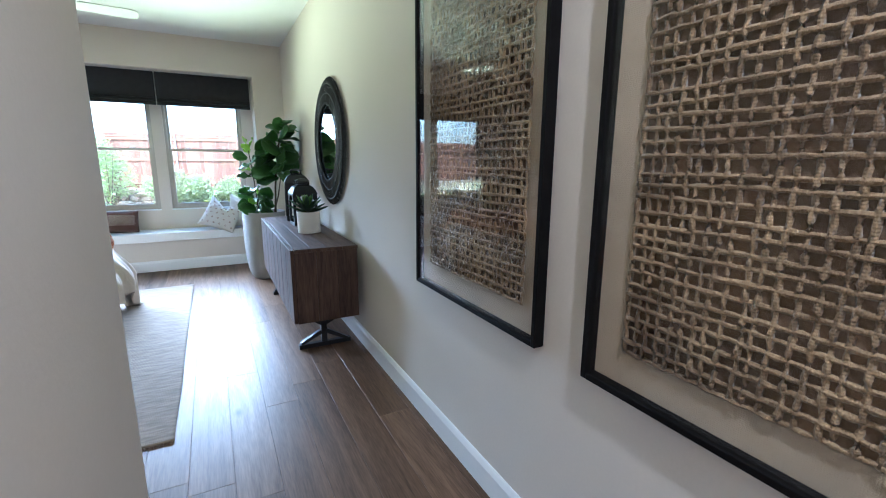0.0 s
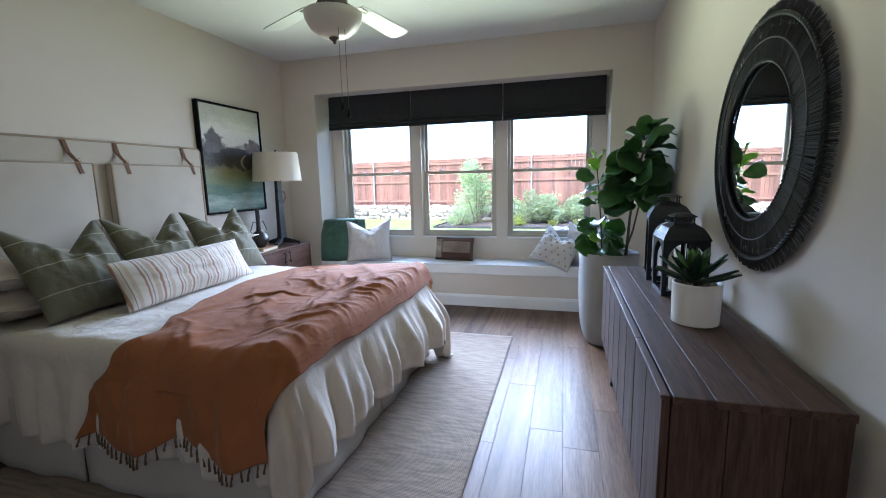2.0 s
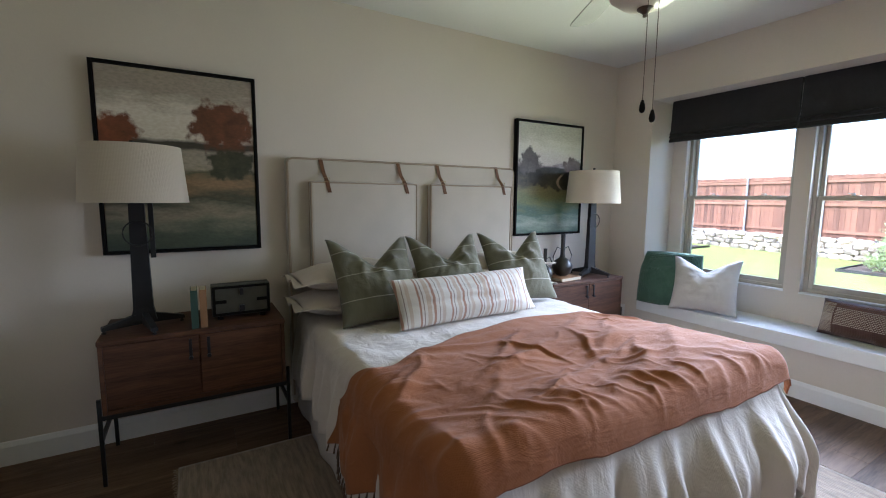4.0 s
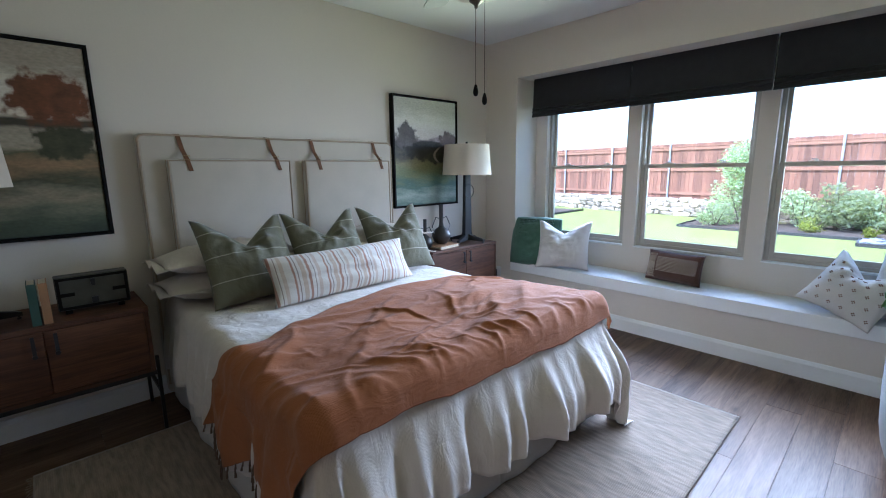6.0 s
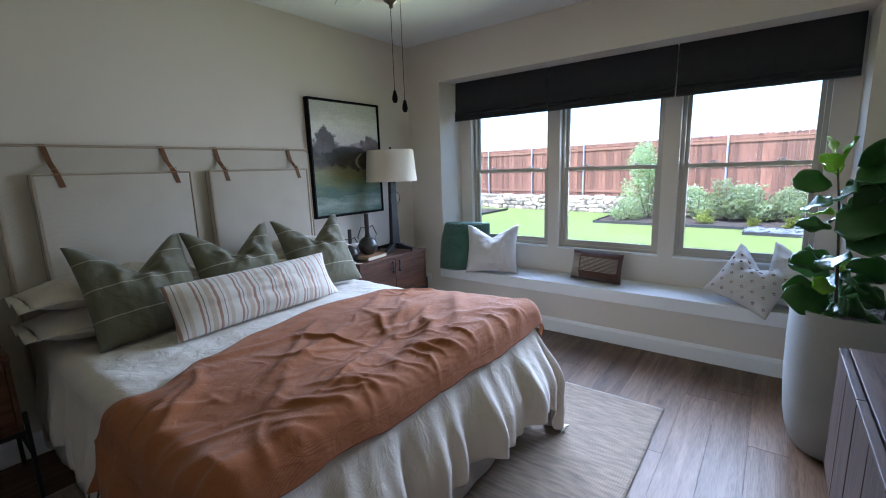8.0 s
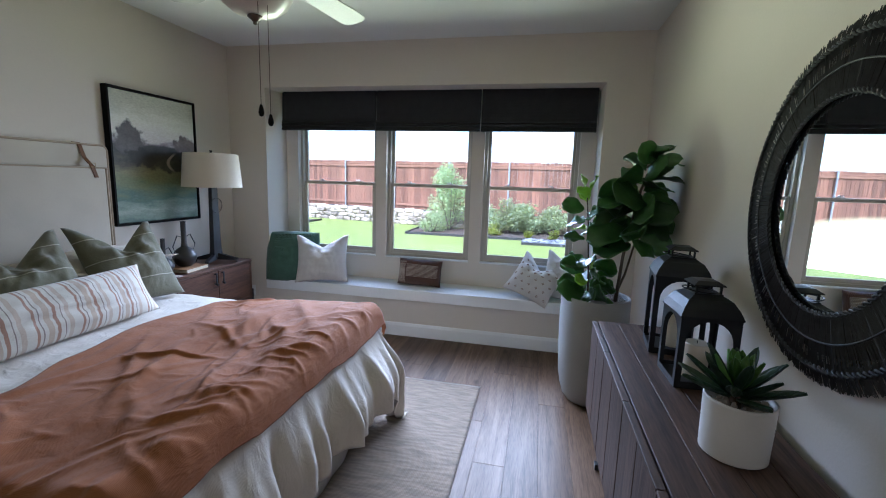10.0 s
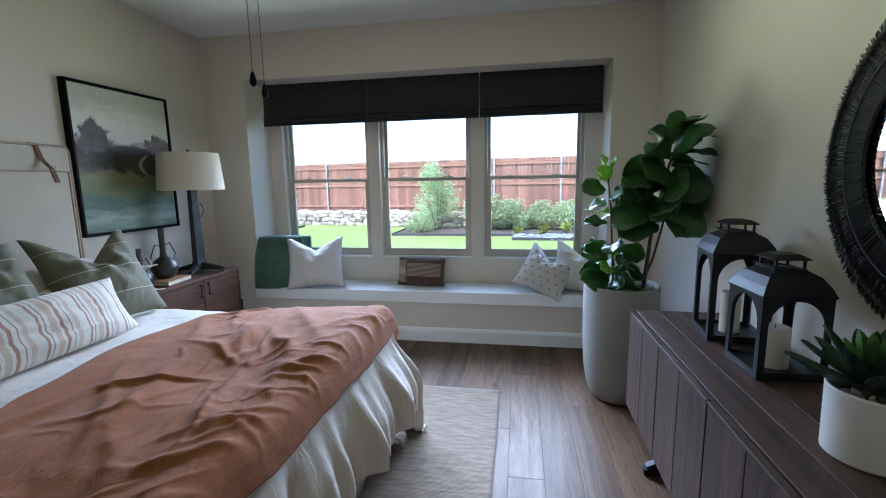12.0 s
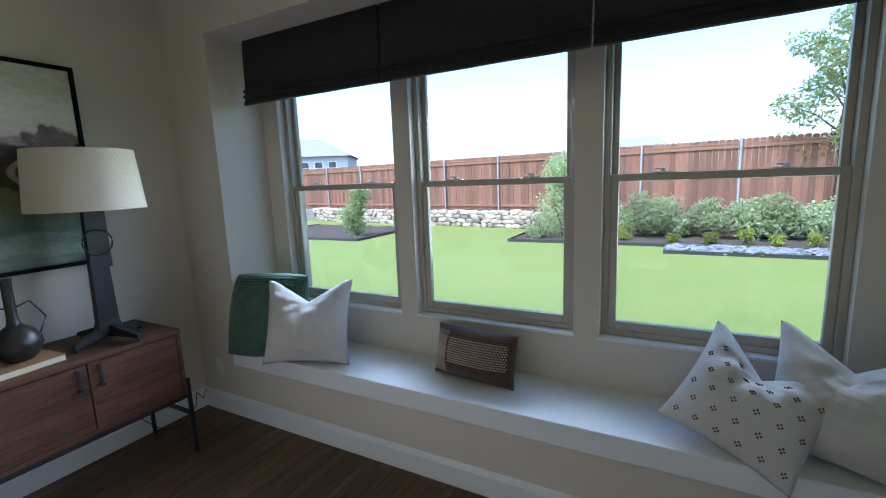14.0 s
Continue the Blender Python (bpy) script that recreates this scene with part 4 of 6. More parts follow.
        line, dark = 0.67, (0.055, 0.045, 0.03)
    else:
        base = ramp(zn, [(0.0, (0.06, 0.11, 0.085)), (0.12, (0.25, 0.30, 0.24)), (0.22, (0.06, 0.12, 0.09)), (0.34, (0.15, 0.17, 0.07)), (0.45, (0.20, 0.18, 0.075)), (0.52, (0.07, 0.06, 0.035)), (0.60, (0.04, 0.035, 0.03)), (0.66, (0.30, 0.24, 0.25)), (0.70, (0.62, 0.57, 0.53)), (0.85, (0.68, 0.66, 0.57)), (1.0, (0.50, 0.49, 0.40))])
        trees = [(-0.27, 0.70, 0.15, 0.14, (0.10, 0.085, 0.08)), (0.30, 0.69, 0.13, 0.09, (0.16, 0.12, 0.11)), (0.0, 0.56, 0.36, 0.09, (0.035, 0.03, 0.022)), (0.13, 0.50, 0.2, 0.06, (0.05, 0.05, 0.03))]
        line, dark = 0.64, (0.045, 0.04, 0.03)
    band = math_("SUBTRACT", 0.035, math_("ABSOLUTE", math_("SUBTRACT", z, math_("ADD", line - 0.03, math_("MULTIPLY", big, 0.07)))))
    col = over(base, dark, clamp01(band, 0.0, 0.02))
    for cy, cz, ry, rz, c in trees:
        dy, dz = math_("DIVIDE", math_("SUBTRACT", y, cy), ry), math_("DIVIDE", math_("SUBTRACT", z, cz), rz)
        d = math_("SQRT", math_("ADD", math_("MULTIPLY", dy, dy), math_("MULTIPLY", dz, dz)))
        d = math_("ADD", d, math_("MULTIPLY", math_("SUBTRACT", mid, 0.5), 1.5))
        tone = over(ramp(mid, [(0.3, tuple(v * 0.55 for v in c)), (0.7, tuple(v * 1.5 for v in c))]), c, clamp01(big, 0.3, 0.9))
        col = over(col, tone, clamp01(d, 1.05, 0.8))
    if kind == 2:
        path = math_("SUBTRACT", 0.022, math_("ABSOLUTE", math_("SUBTRACT", y, math_("ADD", 0.16, math_("MULTIPLY", math_("SINE", math_("MULTIPLY", z, 21.0)), 0.06)))))
        inside = math_("MULTIPLY", clamp01(path, 0.0, 0.012), math_("MULTIPLY", clamp01(z, 0.44, 0.47), clamp01(z, 0.62, 0.59)))
        col = over(col, (0.36, 0.29, 0.20), inside)
    dab = n.new("ShaderNodeMix")
    dab.data_type, dab.blend_type = "RGBA", "OVERLAY"
    dab.inputs[0].default_value = 0.35
    l.new(col, dab.inputs[6])
    l.new(noise_(40, 3, (1, 1, 2.2), 1.0), dab.inputs[7])
    l.new(dab.outputs[2], b.inputs["Base Color"])
    b.inputs["Roughness"].default_value = 0.55
    bp = n.new("ShaderNodeBump")
    bp.inputs["Strength"].default_value, bp.inputs["Distance"].default_value = 0.25, 0.002
    l.new(noise_(160, 4), bp.inputs["Height"])
    l.new(bp.outputs[0], b.inputs["Normal"])
    return m


def painting(yc, kind, H, label):
    t = thing("painting", pose(XL, yc, 1.195), label, "painting")
    W = 0.86
    bm = bmesh.new()
    for s in (-1, 1):
        box(bm, 0.001, 0.055, s * W / 2 - 0.009, s * W / 2 + 0.009, 0, H, 0.002)
    box(bm, 0.001, 0.055, -W / 2 + 0.009, W / 2 - 0.009, 0, 0.018, 0.002)
    box(bm, 0.001, 0.055, -W / 2 + 0.009, W / 2 - 0.009, H - 0.018, H, 0.002)
    part("frame", bm, M_BLACKW, t, "thin black floating frame")
    bm = bmesh.new()
    box(bm, 0.004, 0.045, -W / 2 + 0.013, W / 2 - 0.013, 0.022, H - 0.022, 0.003)
    part("canvas", bm, painting_material("landscape_canvas", kind), t, "painted landscape canvas")


painting(2.628, 1, 1.135, "autumn landscape painting in a thin black frame")
painting(5.76, 2, 1.10, "misty green landscape painting in a thin black frame")


# ---- framed burlap textiles ----
M_PICGLASS = M_GLASS.copy()
M_PICGLASS.name = "picture_glass"
# brown colour stands for the burlap's shade on the mount, seen through its holes
M_HOLESHADE = fabric("brown_hole_shade", (0.21, 0.125, 0.067), (0.08, 0.047, 0.027), scale=4, amount=1.0)


def textile_mesh():
    r = random.Random(11)
    W, z0, z1 = 0.745, 0.125, 1.42
    nx, nz = 24, 40
    bm = bmesh.new()
    ph = [r.uniform(-0.003, 0.003) for _ in range(60)]
    for i in range(nx + 1):
        y0 = -W / 2 + W * i / nx
        pts = []
        for k in range(nz * 2 + 1):
            z = z0 + (z1 - z0) * k / (nz * 2)
            s = 1 if (k // 2 + i) % 2 else -1
            pts.append((-0.012 + 0.0035 * s * (k % 2) + 0.001 * noise.noise((i, k * 0.3, 0)), y0 + ph[i] * 1.6 + 0.007 * noise.noise((i * 1.7, z * 5, 1)), z))
        tube(bm, pts, lambda t, i=i: 0.0066 + 0.0036 * noise.noise((i * 2.1, t * 40, 4)), 5)
    for k in range(nz + 1):
        z = z0 + (z1 - z0) * k / nz
        pts = []
        for i in range(nx * 2 + 1):
            y = -W / 2 + W * i / (nx * 2)
            s = -1 if (i // 2 + k) % 2 else 1
            pts.append((-0.012 - 0.0035 * s * (i % 2), y + (0.006 * r.uniform(-1, 1) if i in (0, nx * 2) else 0), z + ph[k] * 1.8 + 0.009 * noise.noise((k * 0.7, y * 4, 8))))
        tube(bm, pts, lambda t, k=k: 0.0064 + 0.0034 * noise.noise((k * 2.7, t * 30, 2)), 5)
    return bm


def textile(yc):
    t = thing("framed_textile", pose(XR, yc, 0.815), "woven burlap textile on linen behind glass in a black frame", "wall art", "framed burlap textiles")
    W, H = 0.98, 1.545
    bm = bmesh.new()
    ring_w = 0.02
    for s in (-1, 1):
        box(bm, -0.045, -0.001, s * (W / 2 - ring_w / 2) - ring_w / 2, s * (W / 2 - ring_w / 2) + ring_w / 2, 0, H, 0.003)
    box(bm, -0.045, -0.001, -W / 2 + ring_w, W / 2 - ring_w, 0, ring_w, 0.003)
    box(bm, -0.045, -0.001, -W / 2 + ring_w, W / 2 - ring_w, H - ring_w, H, 0.003)
    part("frame", bm, M_BLACKW, t, "black wooden frame")
    part("mount", boxes((-0.006, -0.002, -W / 2 + ring_w, W / 2 - ring_w, ring_w, H - ring_w)), M_MATB, t, "beige linen mount")
    # added sheet that darkens the holes of the weave like shade
    part("hole_shade_sheet", boxes((-0.0075, -0.0062, -0.365, 0.365, 0.13, 1.415)), M_HOLESHADE, t, "mottled brown sheet coloured as shade behind the burlap")
    part("burlap", textile_mesh(), M_BURLAP, t, "coarse open-weave burlap", smooth="all")
    g = part("pane", boxes((-0.036, -0.033, -W / 2 + ring_w, W / 2 - ring_w, ring_w, H - ring_w)), M_PICGLASS, t, "clear picture glass")
    g.visible_shadow = False
    return t


t1 = textile(1.66)
copy_thing(t1, pose(XR, 0.465, 0.815))


# ---- round raffia mirror ----
mirror = thing("mirror", pose(XR, 4.055, 1.605) @ Matrix.Diagonal((1.0, 1.045, 1.03, 1)), "round mirror with a wide black raffia fringe frame", "mirror")
bm = bmesh.new()
cyl(bm, (-0.034, 0, 0), (-0.028, 0, 0), 0.315, segs=64)
part("glass", bm, M_MIRROR, mirror, "clear mirror glass")
bm = bmesh.new()
cyl(bm, (-0.026, 0, 0), (-0.002, 0, 0), 0.44, segs=48)
part("backing", bm, M_BLACKW, mirror)
r = random.Random(21)
for r0, r1, n_, x0, x1 in ((0.318, 0.492, 900, -0.046, -0.034), (0.46, 0.53, 1500, -0.032, -0.020)):
    bm = bmesh.new()
    for i in range(n_):
        a = 2 * math.pi * (i + r.uniform(-0.3, 0.3)) / n_
        a2 = a + r.uniform(-0.012, 0.012)
        ra, rb = r0 + r.uniform(-0.004, 0.003), r1 + r.uniform(-0.007, 0.005)
        w = r.uniform(0.0014, 0.0028)
        xa, xb = x0 + r.uniform(-0.003, 0.003), x1 + r.uniform(-0.005, 0.004)
        vs = []
        for rad, ang, x, ww in ((ra, a, xa, w), ((ra + rb) / 2, (a + a2) / 2, (xa + xb) / 2 - 0.003, w), (rb, a2, xb, w * 0.6)):
            c, s = math.cos(ang), math.sin(ang)
            vs.append([bm.verts.new((x, c * rad - s * ww, s * rad + c * ww)), bm.verts.new((x - 0.0018, c * rad, s * rad)), bm.verts.new((x, c * rad + s * ww, s * rad - c * ww))])
        for p, q in zip(vs, vs[1:]):
            bm.faces.new((p[0], p[1], q[1], q[0])), bm.faces.new((p[1], p[2], q[2], q[1]))
    part("raffia_fringe", bm, M_RAFFIA, mirror, "dense black raffia strands", kind="stuff")
for rad, x, tr, nn in ((0.320, -0.048, 0.006, 110), (0.402, -0.046, 0.0035, 0), (0.482, -0.040, 0.007, 150)):
    bm = bmesh.new()
    if nn:
        for k in range(2):
            tube(bm, [(x - 0.004 * math.sin(i * math.pi / 2 + k * math.pi), (rad + tr * math.cos(i * math.pi / 2 + k * math.pi)) * math.cos(2 * math.pi * i / (nn * 2)), (rad + tr * math.cos(i * math.pi / 2 + k * math.pi)) * math.sin(2 * math.pi * i / (nn * 2))) for i in range(nn * 2)], tr * 0.6, 5, closed=True)
    else:
        tube(bm, [(x, rad * math.cos(2 * math.pi * i / 90), rad * math.sin(2 * math.pi * i / 90)) for i in range(90)], tr, 5, closed=True)
    part("braided_ring", bm, M_RAFFIA, mirror, "braided raffia ring", smooth="all")
for i in range(16):
    a = 2 * math.pi * i / 16 + 0.1
    bm = bmesh.new()
    c, s = math.cos(a), math.sin(a)
    tube(bm, [(-0.047, c * 0.33, s * 0.33), (-0.047, c * 0.39, s * 0.39), (-0.042, c * 0.475, s * 0.475)], 0.0022, 5)
    part("spoke", bm, M_RAFFIA, mirror)

# ---- credenza ----
cred = thing("credenza", pose(1.35, 4.19, 0), "long espresso wood credenza on black trestle legs", "cabinet")
X0, X1, Y0, Y1, ZB, ZT = 1.112, 1.592, 3.19, 5.19, 0.28, 0.832
wpart("body", boxes((X0 + 0.022, X1 - 0.03, Y0 + 0.02, Y1 - 0.02, ZB + 0.005, ZT - 0.03)), M_ESPV, cred)
for k in range(3):
    a, b = X0 + 0.024 + k * 0.151, X0 + 0.024 + (k + 1) * 0.151 - 0.002
    wpart("end_board", boxes((a, b, Y0, Y0 + 0.02, ZB, ZT - 0.026), bevel=0.002), M_ESPV, cred)
    wpart("end_board", boxes((a, b, Y1 - 0.02, Y1, ZB, ZT - 0.026), bevel=0.002), M_ESPV, cred)
for k in range(4):
    a, b = X0 + 0.026 + k * 0.1135, X0 + 0.026 + (k + 1) * 0.1135 - 0.0015
    wpart("top_board", boxes((a, b, Y0 - 0.004, Y1 + 0.004, ZT - 0.026, ZT), bevel=0.003), M_ESP, cred)
ys = [Y0 + (Y1 - Y0) * k / 4 for k in range(5)]
for a, b in zip(ys, ys[1:]):
    d = wpart("door", boxes((X0 + 0.006, X0 + 0.02, a + 0.0015, b - 0.0015, ZB + 0.004, ZT - 0.012), bevel=0.002), M_ESPV, cred)
    n_ = 4
    for k in range(n_):
        p, q = a + 0.002 + (b - a - 0.004) * k / n_, a + 0.002 + (b - a - 0.004) * (k + 1) / n_
        part("board", boxes((X0 - 1.35 - 0.004 + 0.0015 * (k % 2), X0 - 1.35 + 0.0065, p + 0.0005 - 4.19, q - 0.0005 - 4.19, ZB + 0.006, ZT - 0.016), bevel=0.002), M_ESPV, d)
    part("top_lip", boxes((X0 - 1.35 - 0.007, X0 - 1.35 + 0.021, a + 0.002 - 4.19, b - 0.002 - 4.19, ZT - 0.014, ZT - 0.002), bevel=0.003), M_ESP, d)
for yc in (3.40, 4.98):
    tr = wpart("trestle", boxes((1.16, 1.565, yc - 0.022, yc + 0.022, 0.0, 0.035), (1.333, 1.377, yc - 0.02, yc + 0.02, 0.035, 0.262), (1.16, 1.56, yc - 0.02, yc + 0.02, 0.262, 0.28), bevel=0.003), M_DARK, cred, "black metal trestle")
    for xa, za, xb, zb in ((1.18, 0.035, 1.335, 0.12), (1.545, 0.035, 1.375, 0.12), (1.21, 0.262, 1.34, 0.19), (1.51, 0.262, 1.37, 0.19)):
        bm = bmesh.new()
        d = Vector((xb - xa, 0, zb - za))
        nrm = Vector((-d.z, 0, d.x)).normalized() * 0.017
        q = [Vector((xa, 0, za)) - nrm * 0.2, Vector((xa, 0, za)) + nrm, Vector((xb, 0, zb)) + nrm, Vector((xb, 0, zb)) - nrm]
        f = [[bm.verts.new(p + Vector((0, yc + s * 0.019, 0))) for p in q] for s in (-1, 1)]
        bm.faces.new(f[0]), bm.faces.new(f[1][::-1])
        for i in range(4):
            bm.faces.new((f[0][i], f[0][(i + 1) % 4], f[1][(i + 1) % 4], f[1][i]))
        wpart("brace", bm, M_DARK, cred, "black metal brace")


# ---- lanterns ----
def lantern(m, w, h, label):
    """Square metal lantern: four arched sides, a curved roof, a raised cap and a ring."""
    t = thing("lantern", m, label, "lantern", "pair of black lanterns")
    part("base", boxes((-w / 2, w / 2, -w / 2, w / 2, 0, 0.014), bevel=0.002), M_DARK, t)
    e, tk = 0.024, 0.004
    zi0, zi1 = 0.03, h * 0.965
    ra = w / 2 - e
    inner = [(-ra, zi0)] + [(ra * math.cos(math.pi - k * math.pi / 12), (zi1 - ra * 1.05) + ra * 1.05 * math.sin(k * math.pi / 12)) for k in range(13)] + [(ra, zi0)]
    outer = [(-w / 2, 0.014)] + [((-w / 2), zi0 + (h - zi0) * min(1, k / 3)) if k <= 3 else (((k - 6) / 3 * w / 2), h) if k < 9 else (w / 2, zi0 + (h - zi0) * min(1, (12 - k) / 3)) for k in range(13)] + [(w / 2, 0.014)]
    for k in range(4):
        bm = bmesh.new()
        vs = []
        for x in (w / 2 - tk, w / 2):
            vs.append(([bm.verts.new((x, a, z)) for a, z in outer], [bm.verts.new((x, a, z)) for a, z in inner]))
        n_ = len(outer)
        for (o, i_), flip in zip(vs, (0, 1)):
            for j in range(n_ - 1):
                bm.faces.new((o[j], o[j + 1], i_[j + 1], i_[j]))
            bm.faces.new((o[0], i_[0], i_[-1], o[-1]))
        for j in range(n_ - 1):
            bm.faces.new((vs[0][1][j], vs[0][1][j + 1], vs[1][1][j + 1], vs[1][1][j]))
            bm.faces.new((vs[0][0][j], vs[0][0][j + 1], vs[1][0][j + 1], vs[1][0][j]))
        bm.faces.new((vs[0][1][0], vs[0][1][-1], vs[1][1][-1], vs[1][1][0]))
        bmesh.ops.rotate(bm, verts=bm.verts, cent=(0, 0, 0), matrix=Matrix.Rotation(k * math.pi / 2, 3, "Z"))
        part("arched_side", bm, M_DARK, t)
    bm = bmesh.new()
    cw = w * 0.24
    prof = [(w / 2 + 0.004, h), (w / 2 + 0.004, h + 0.006), (w * 0.46, h + w * 0.16), (w * 0.37, h + w * 0.30), (cw, h + w * 0.38), (cw, h + w * 0.40)]
    rows = [[bm.verts.new((sx * q, sy * q, z)) for sx, sy in ((-1, -1), (1, -1), (1, 1), (-1, 1))] for q, z in prof]
    for p, q in zip(rows, rows[1:]):
        for i in range(4):
            bm.faces.new((p[i], p[(i + 1) % 4], q[(i + 1) % 4], q[i]))
    bm.faces.new(rows[0][::-1]), bm.faces.new(rows[-1])
    part("roof", bm, M_DARK, t)
    zc = h + w * 0.40
    for sx in (-1, 1):
        for sy in (-1, 1):
            part("cap_post", boxes((sx * cw * 0.85 - 0.004, sx * cw * 0.85 + 0.004, sy * cw * 0.85 - 0.004, sy * cw * 0.85 + 0.004, zc, zc + 0.032)), M_DARK, t)
    bm = bmesh.new()
    prof = [(cw * 1.1, zc + 0.032), (cw * 1.1, zc + 0.036), (cw * 0.7, zc + 0.05), (cw * 0.2, zc + 0.054)]
    rows = [[bm.verts.new((sx * q, sy * q, z)) for sx, sy in ((-1, -1), (1, -1), (1, 1), (-1, 1))] for q, z in prof]
    for p, q in zip(rows, rows[1:]):
        for i in range(4):
            bm.faces.new((p[i], p[(i + 1) % 4], q[(i + 1) % 4], q[i]))
    bm.faces.new(rows[0][::-1]), bm.faces.new(rows[-1])
    part("cap", bm, M_DARK, t)
    bm = bmesh.new()
    tube(bm, [(-0.02 + 0.062 * math.cos(k * math.pi / 14), 0.062 * math.sin(k * math.pi / 14), zc + 0.006 - 0.006 * math.cos(k * math.pi / 14)) for k in range(28)], 0.0028, 6, closed=True)
    part("carry_ring", bm, M_DARK, t, "thin metal ring", smooth="all")
    return t


def candle(m, rad, h):
    bm = bmesh.new()
    lathe(bm, [(0, 0), (rad, 0), (rad, h - 0.004), (rad - 0.004, h), (rad * 0.5, h - 0.004), (0, h - 0.006)], 28)
    ob = part("candle", bm, M_WAX, None, smooth=True)
    ob.matrix_world = m
    tagged(ob, "ivory pillar candle standing in a lantern", "candle", "pillar candles")
    bm = bmesh.new()
    cyl(bm, (0, 0, h - 0.008), (0.001, 0, h + 0.008), 0.0015, segs=6)
    part("wick", bm, M_CORD, ob)


lantern(pose(1.450, 4.845, 0.832, 0, 0, -6), 0.235, 0.385, "tall black metal lantern with arched sides")
lantern(pose(1.440, 4.475, 0.832, 0, 0, 2), 0.225, 0.30, "shorter black metal lantern with arched sides")
candle(pose(1.452, 4.845, 0.847), 0.04, 0.185)
candle(pose(1.440, 4.475, 0.847), 0.05, 0.15)


# ---- leaves ----
def leaf_material(name, color, back, rough=0.35, through_light=0.22):
    m = mat(name, color, rough, back, scale=12, fine=60, bump=0.2, amount=0.8, per_piece=0.5, fine_amount=0.3, bump_dist=0.004)
    b = m.node_tree.nodes["Principled BSDF"]
    b.inputs["Subsurface Weight"].default_value = 0.0
    tr = m.node_tree.nodes.new("ShaderNodeBsdfTranslucent")
    mx = m.node_tree.nodes.new("ShaderNodeMixShader")
    tr.inputs[0].default_value = (color[0] * 2.2, color[1] * 2.0, color[2] * 1.2, 1)
    mx.inputs[0].default_value = through_light
    m.node_tree.links.new(b.outputs[0], mx.inputs[1])
    m.node_tree.links.new(tr.outputs[0], mx.inputs[2])
    m.node_tree.links.new(mx.outputs[0], m.node_tree.nodes["Material Output"].inputs[0])
    return m


M_FIG = leaf_material("fig_leaf_green", (0.078, 0.180, 0.044), (0.038, 0.098, 0.027))
M_FIGY = leaf_material("young_leaf_yellow_green", (0.30, 0.50, 0.05), (0.20, 0.38, 0.035))
M_SUCC = leaf_material("succulent_green", (0.055, 0.115, 0.055), (0.02, 0.04, 0.025))
M_SUCCY = leaf_material("succulent_pale_green", (0.16, 0.30, 0.06), (0.10, 0.2, 0.05))


def leaf_mesh(name, L, W, droop, fold, material, widest=0.62, wave=0.012, seed=0, tip=0.0):
    """A broad leaf along +x with a sunk midrib, side veins, wavy rim and thickness."""
    bm = bmesh.new()

    def fn(u, v):
        x = u
        w = math.sin(math.pi * min(1.0, x / widest * 0.5 if x < widest else 0.5 + 0.5 * ((x - widest) / (1 - widest)) ** (2.3 if widest > 0.5 else 1.6))) ** (0.62 if widest > 0.5 else 0.75) if 0 < x < 1 else 0.0
        w = max(w, 0.02 * (1 - tip))
        s = 2 * v - 1
        y = s * W / 2 * w
        vein = 0.004 * math.sin((x * 9 - abs(s) * 2.2) * math.pi) * (1 - abs(s)) * abs(s) * 4
        z = -droop * x * x * L + fold * abs(s) * W * 0.5 * w + wave * math.sin(x * 11 + seed + s * 2) * abs(s) ** 2 + vein - 0.004 * (1 - abs(s)) ** 6
        return Vector((x * L, y, z))
    sheet(bm, fn, 14, 8, 0.0012)
    bmesh.ops.recalc_face_normals(bm, faces=bm.faces)
    for f in bm.faces:
        f.smooth = True
    me = bpy.data.meshes.new(name)
    bm.to_mesh(me)
    bm.free()
    me.materials.append(material)
    return me


# ---- planter and fig ----
planter = thing("planter", pose(1.205, 5.845, 0), "tall tapered grey concrete planter filled with moss", "planter")
bm = bmesh.new()
lathe(bm, [(0, 0.0), (0.145, 0.0), (0.165, 0.012), (0.192, 0.05), (0.215, 0.12), (0.232, 0.22), (0.245, 0.42), (0.249, 0.65), (0.247, 0.815), (0.244, 0.828), (0.236, 0.832), (0.226, 0.828), (0.222, 0.815), (0.222, 0.72), (0, 0.72)], 64)
part("pot", bm, M_CONC, planter, smooth=True)
bm = bmesh.new()
lathe(bm, [(0.2215, 0.72), (0.2215, 0.792), (0.15, 0.80), (0.08, 0.806), (0, 0.808)], 48)
for v in bm.verts:
    if v.co.z > 0.78:
        v.co.z += 0.012 * noise.noise(v.co * 40)
r = random.Random(8)
for i in range(260):
    a, q = r.uniform(0, 6.28), 0.205 * math.sqrt(r.random())
    c = Vector((q * math.cos(a), q * math.sin(a), 0.802))
    b = r.uniform(0, 6.28)
    d = Vector((math.cos(b), math.sin(b), 0)) * r.uniform(0.012, 0.025)
    tube(bm, [c - d, c + Vector((0, 0, r.uniform(0.006, 0.016))), c + d], r.uniform(0.0014, 0.003), 4)
part("moss", bm, M_MOSS, planter, "grey dried moss topping", kind="stuff")

fig = thing("fig_plant", pose(1.205, 5.845, 0.80), "artificial fiddle-leaf fig with large glossy green leaves", "plant")
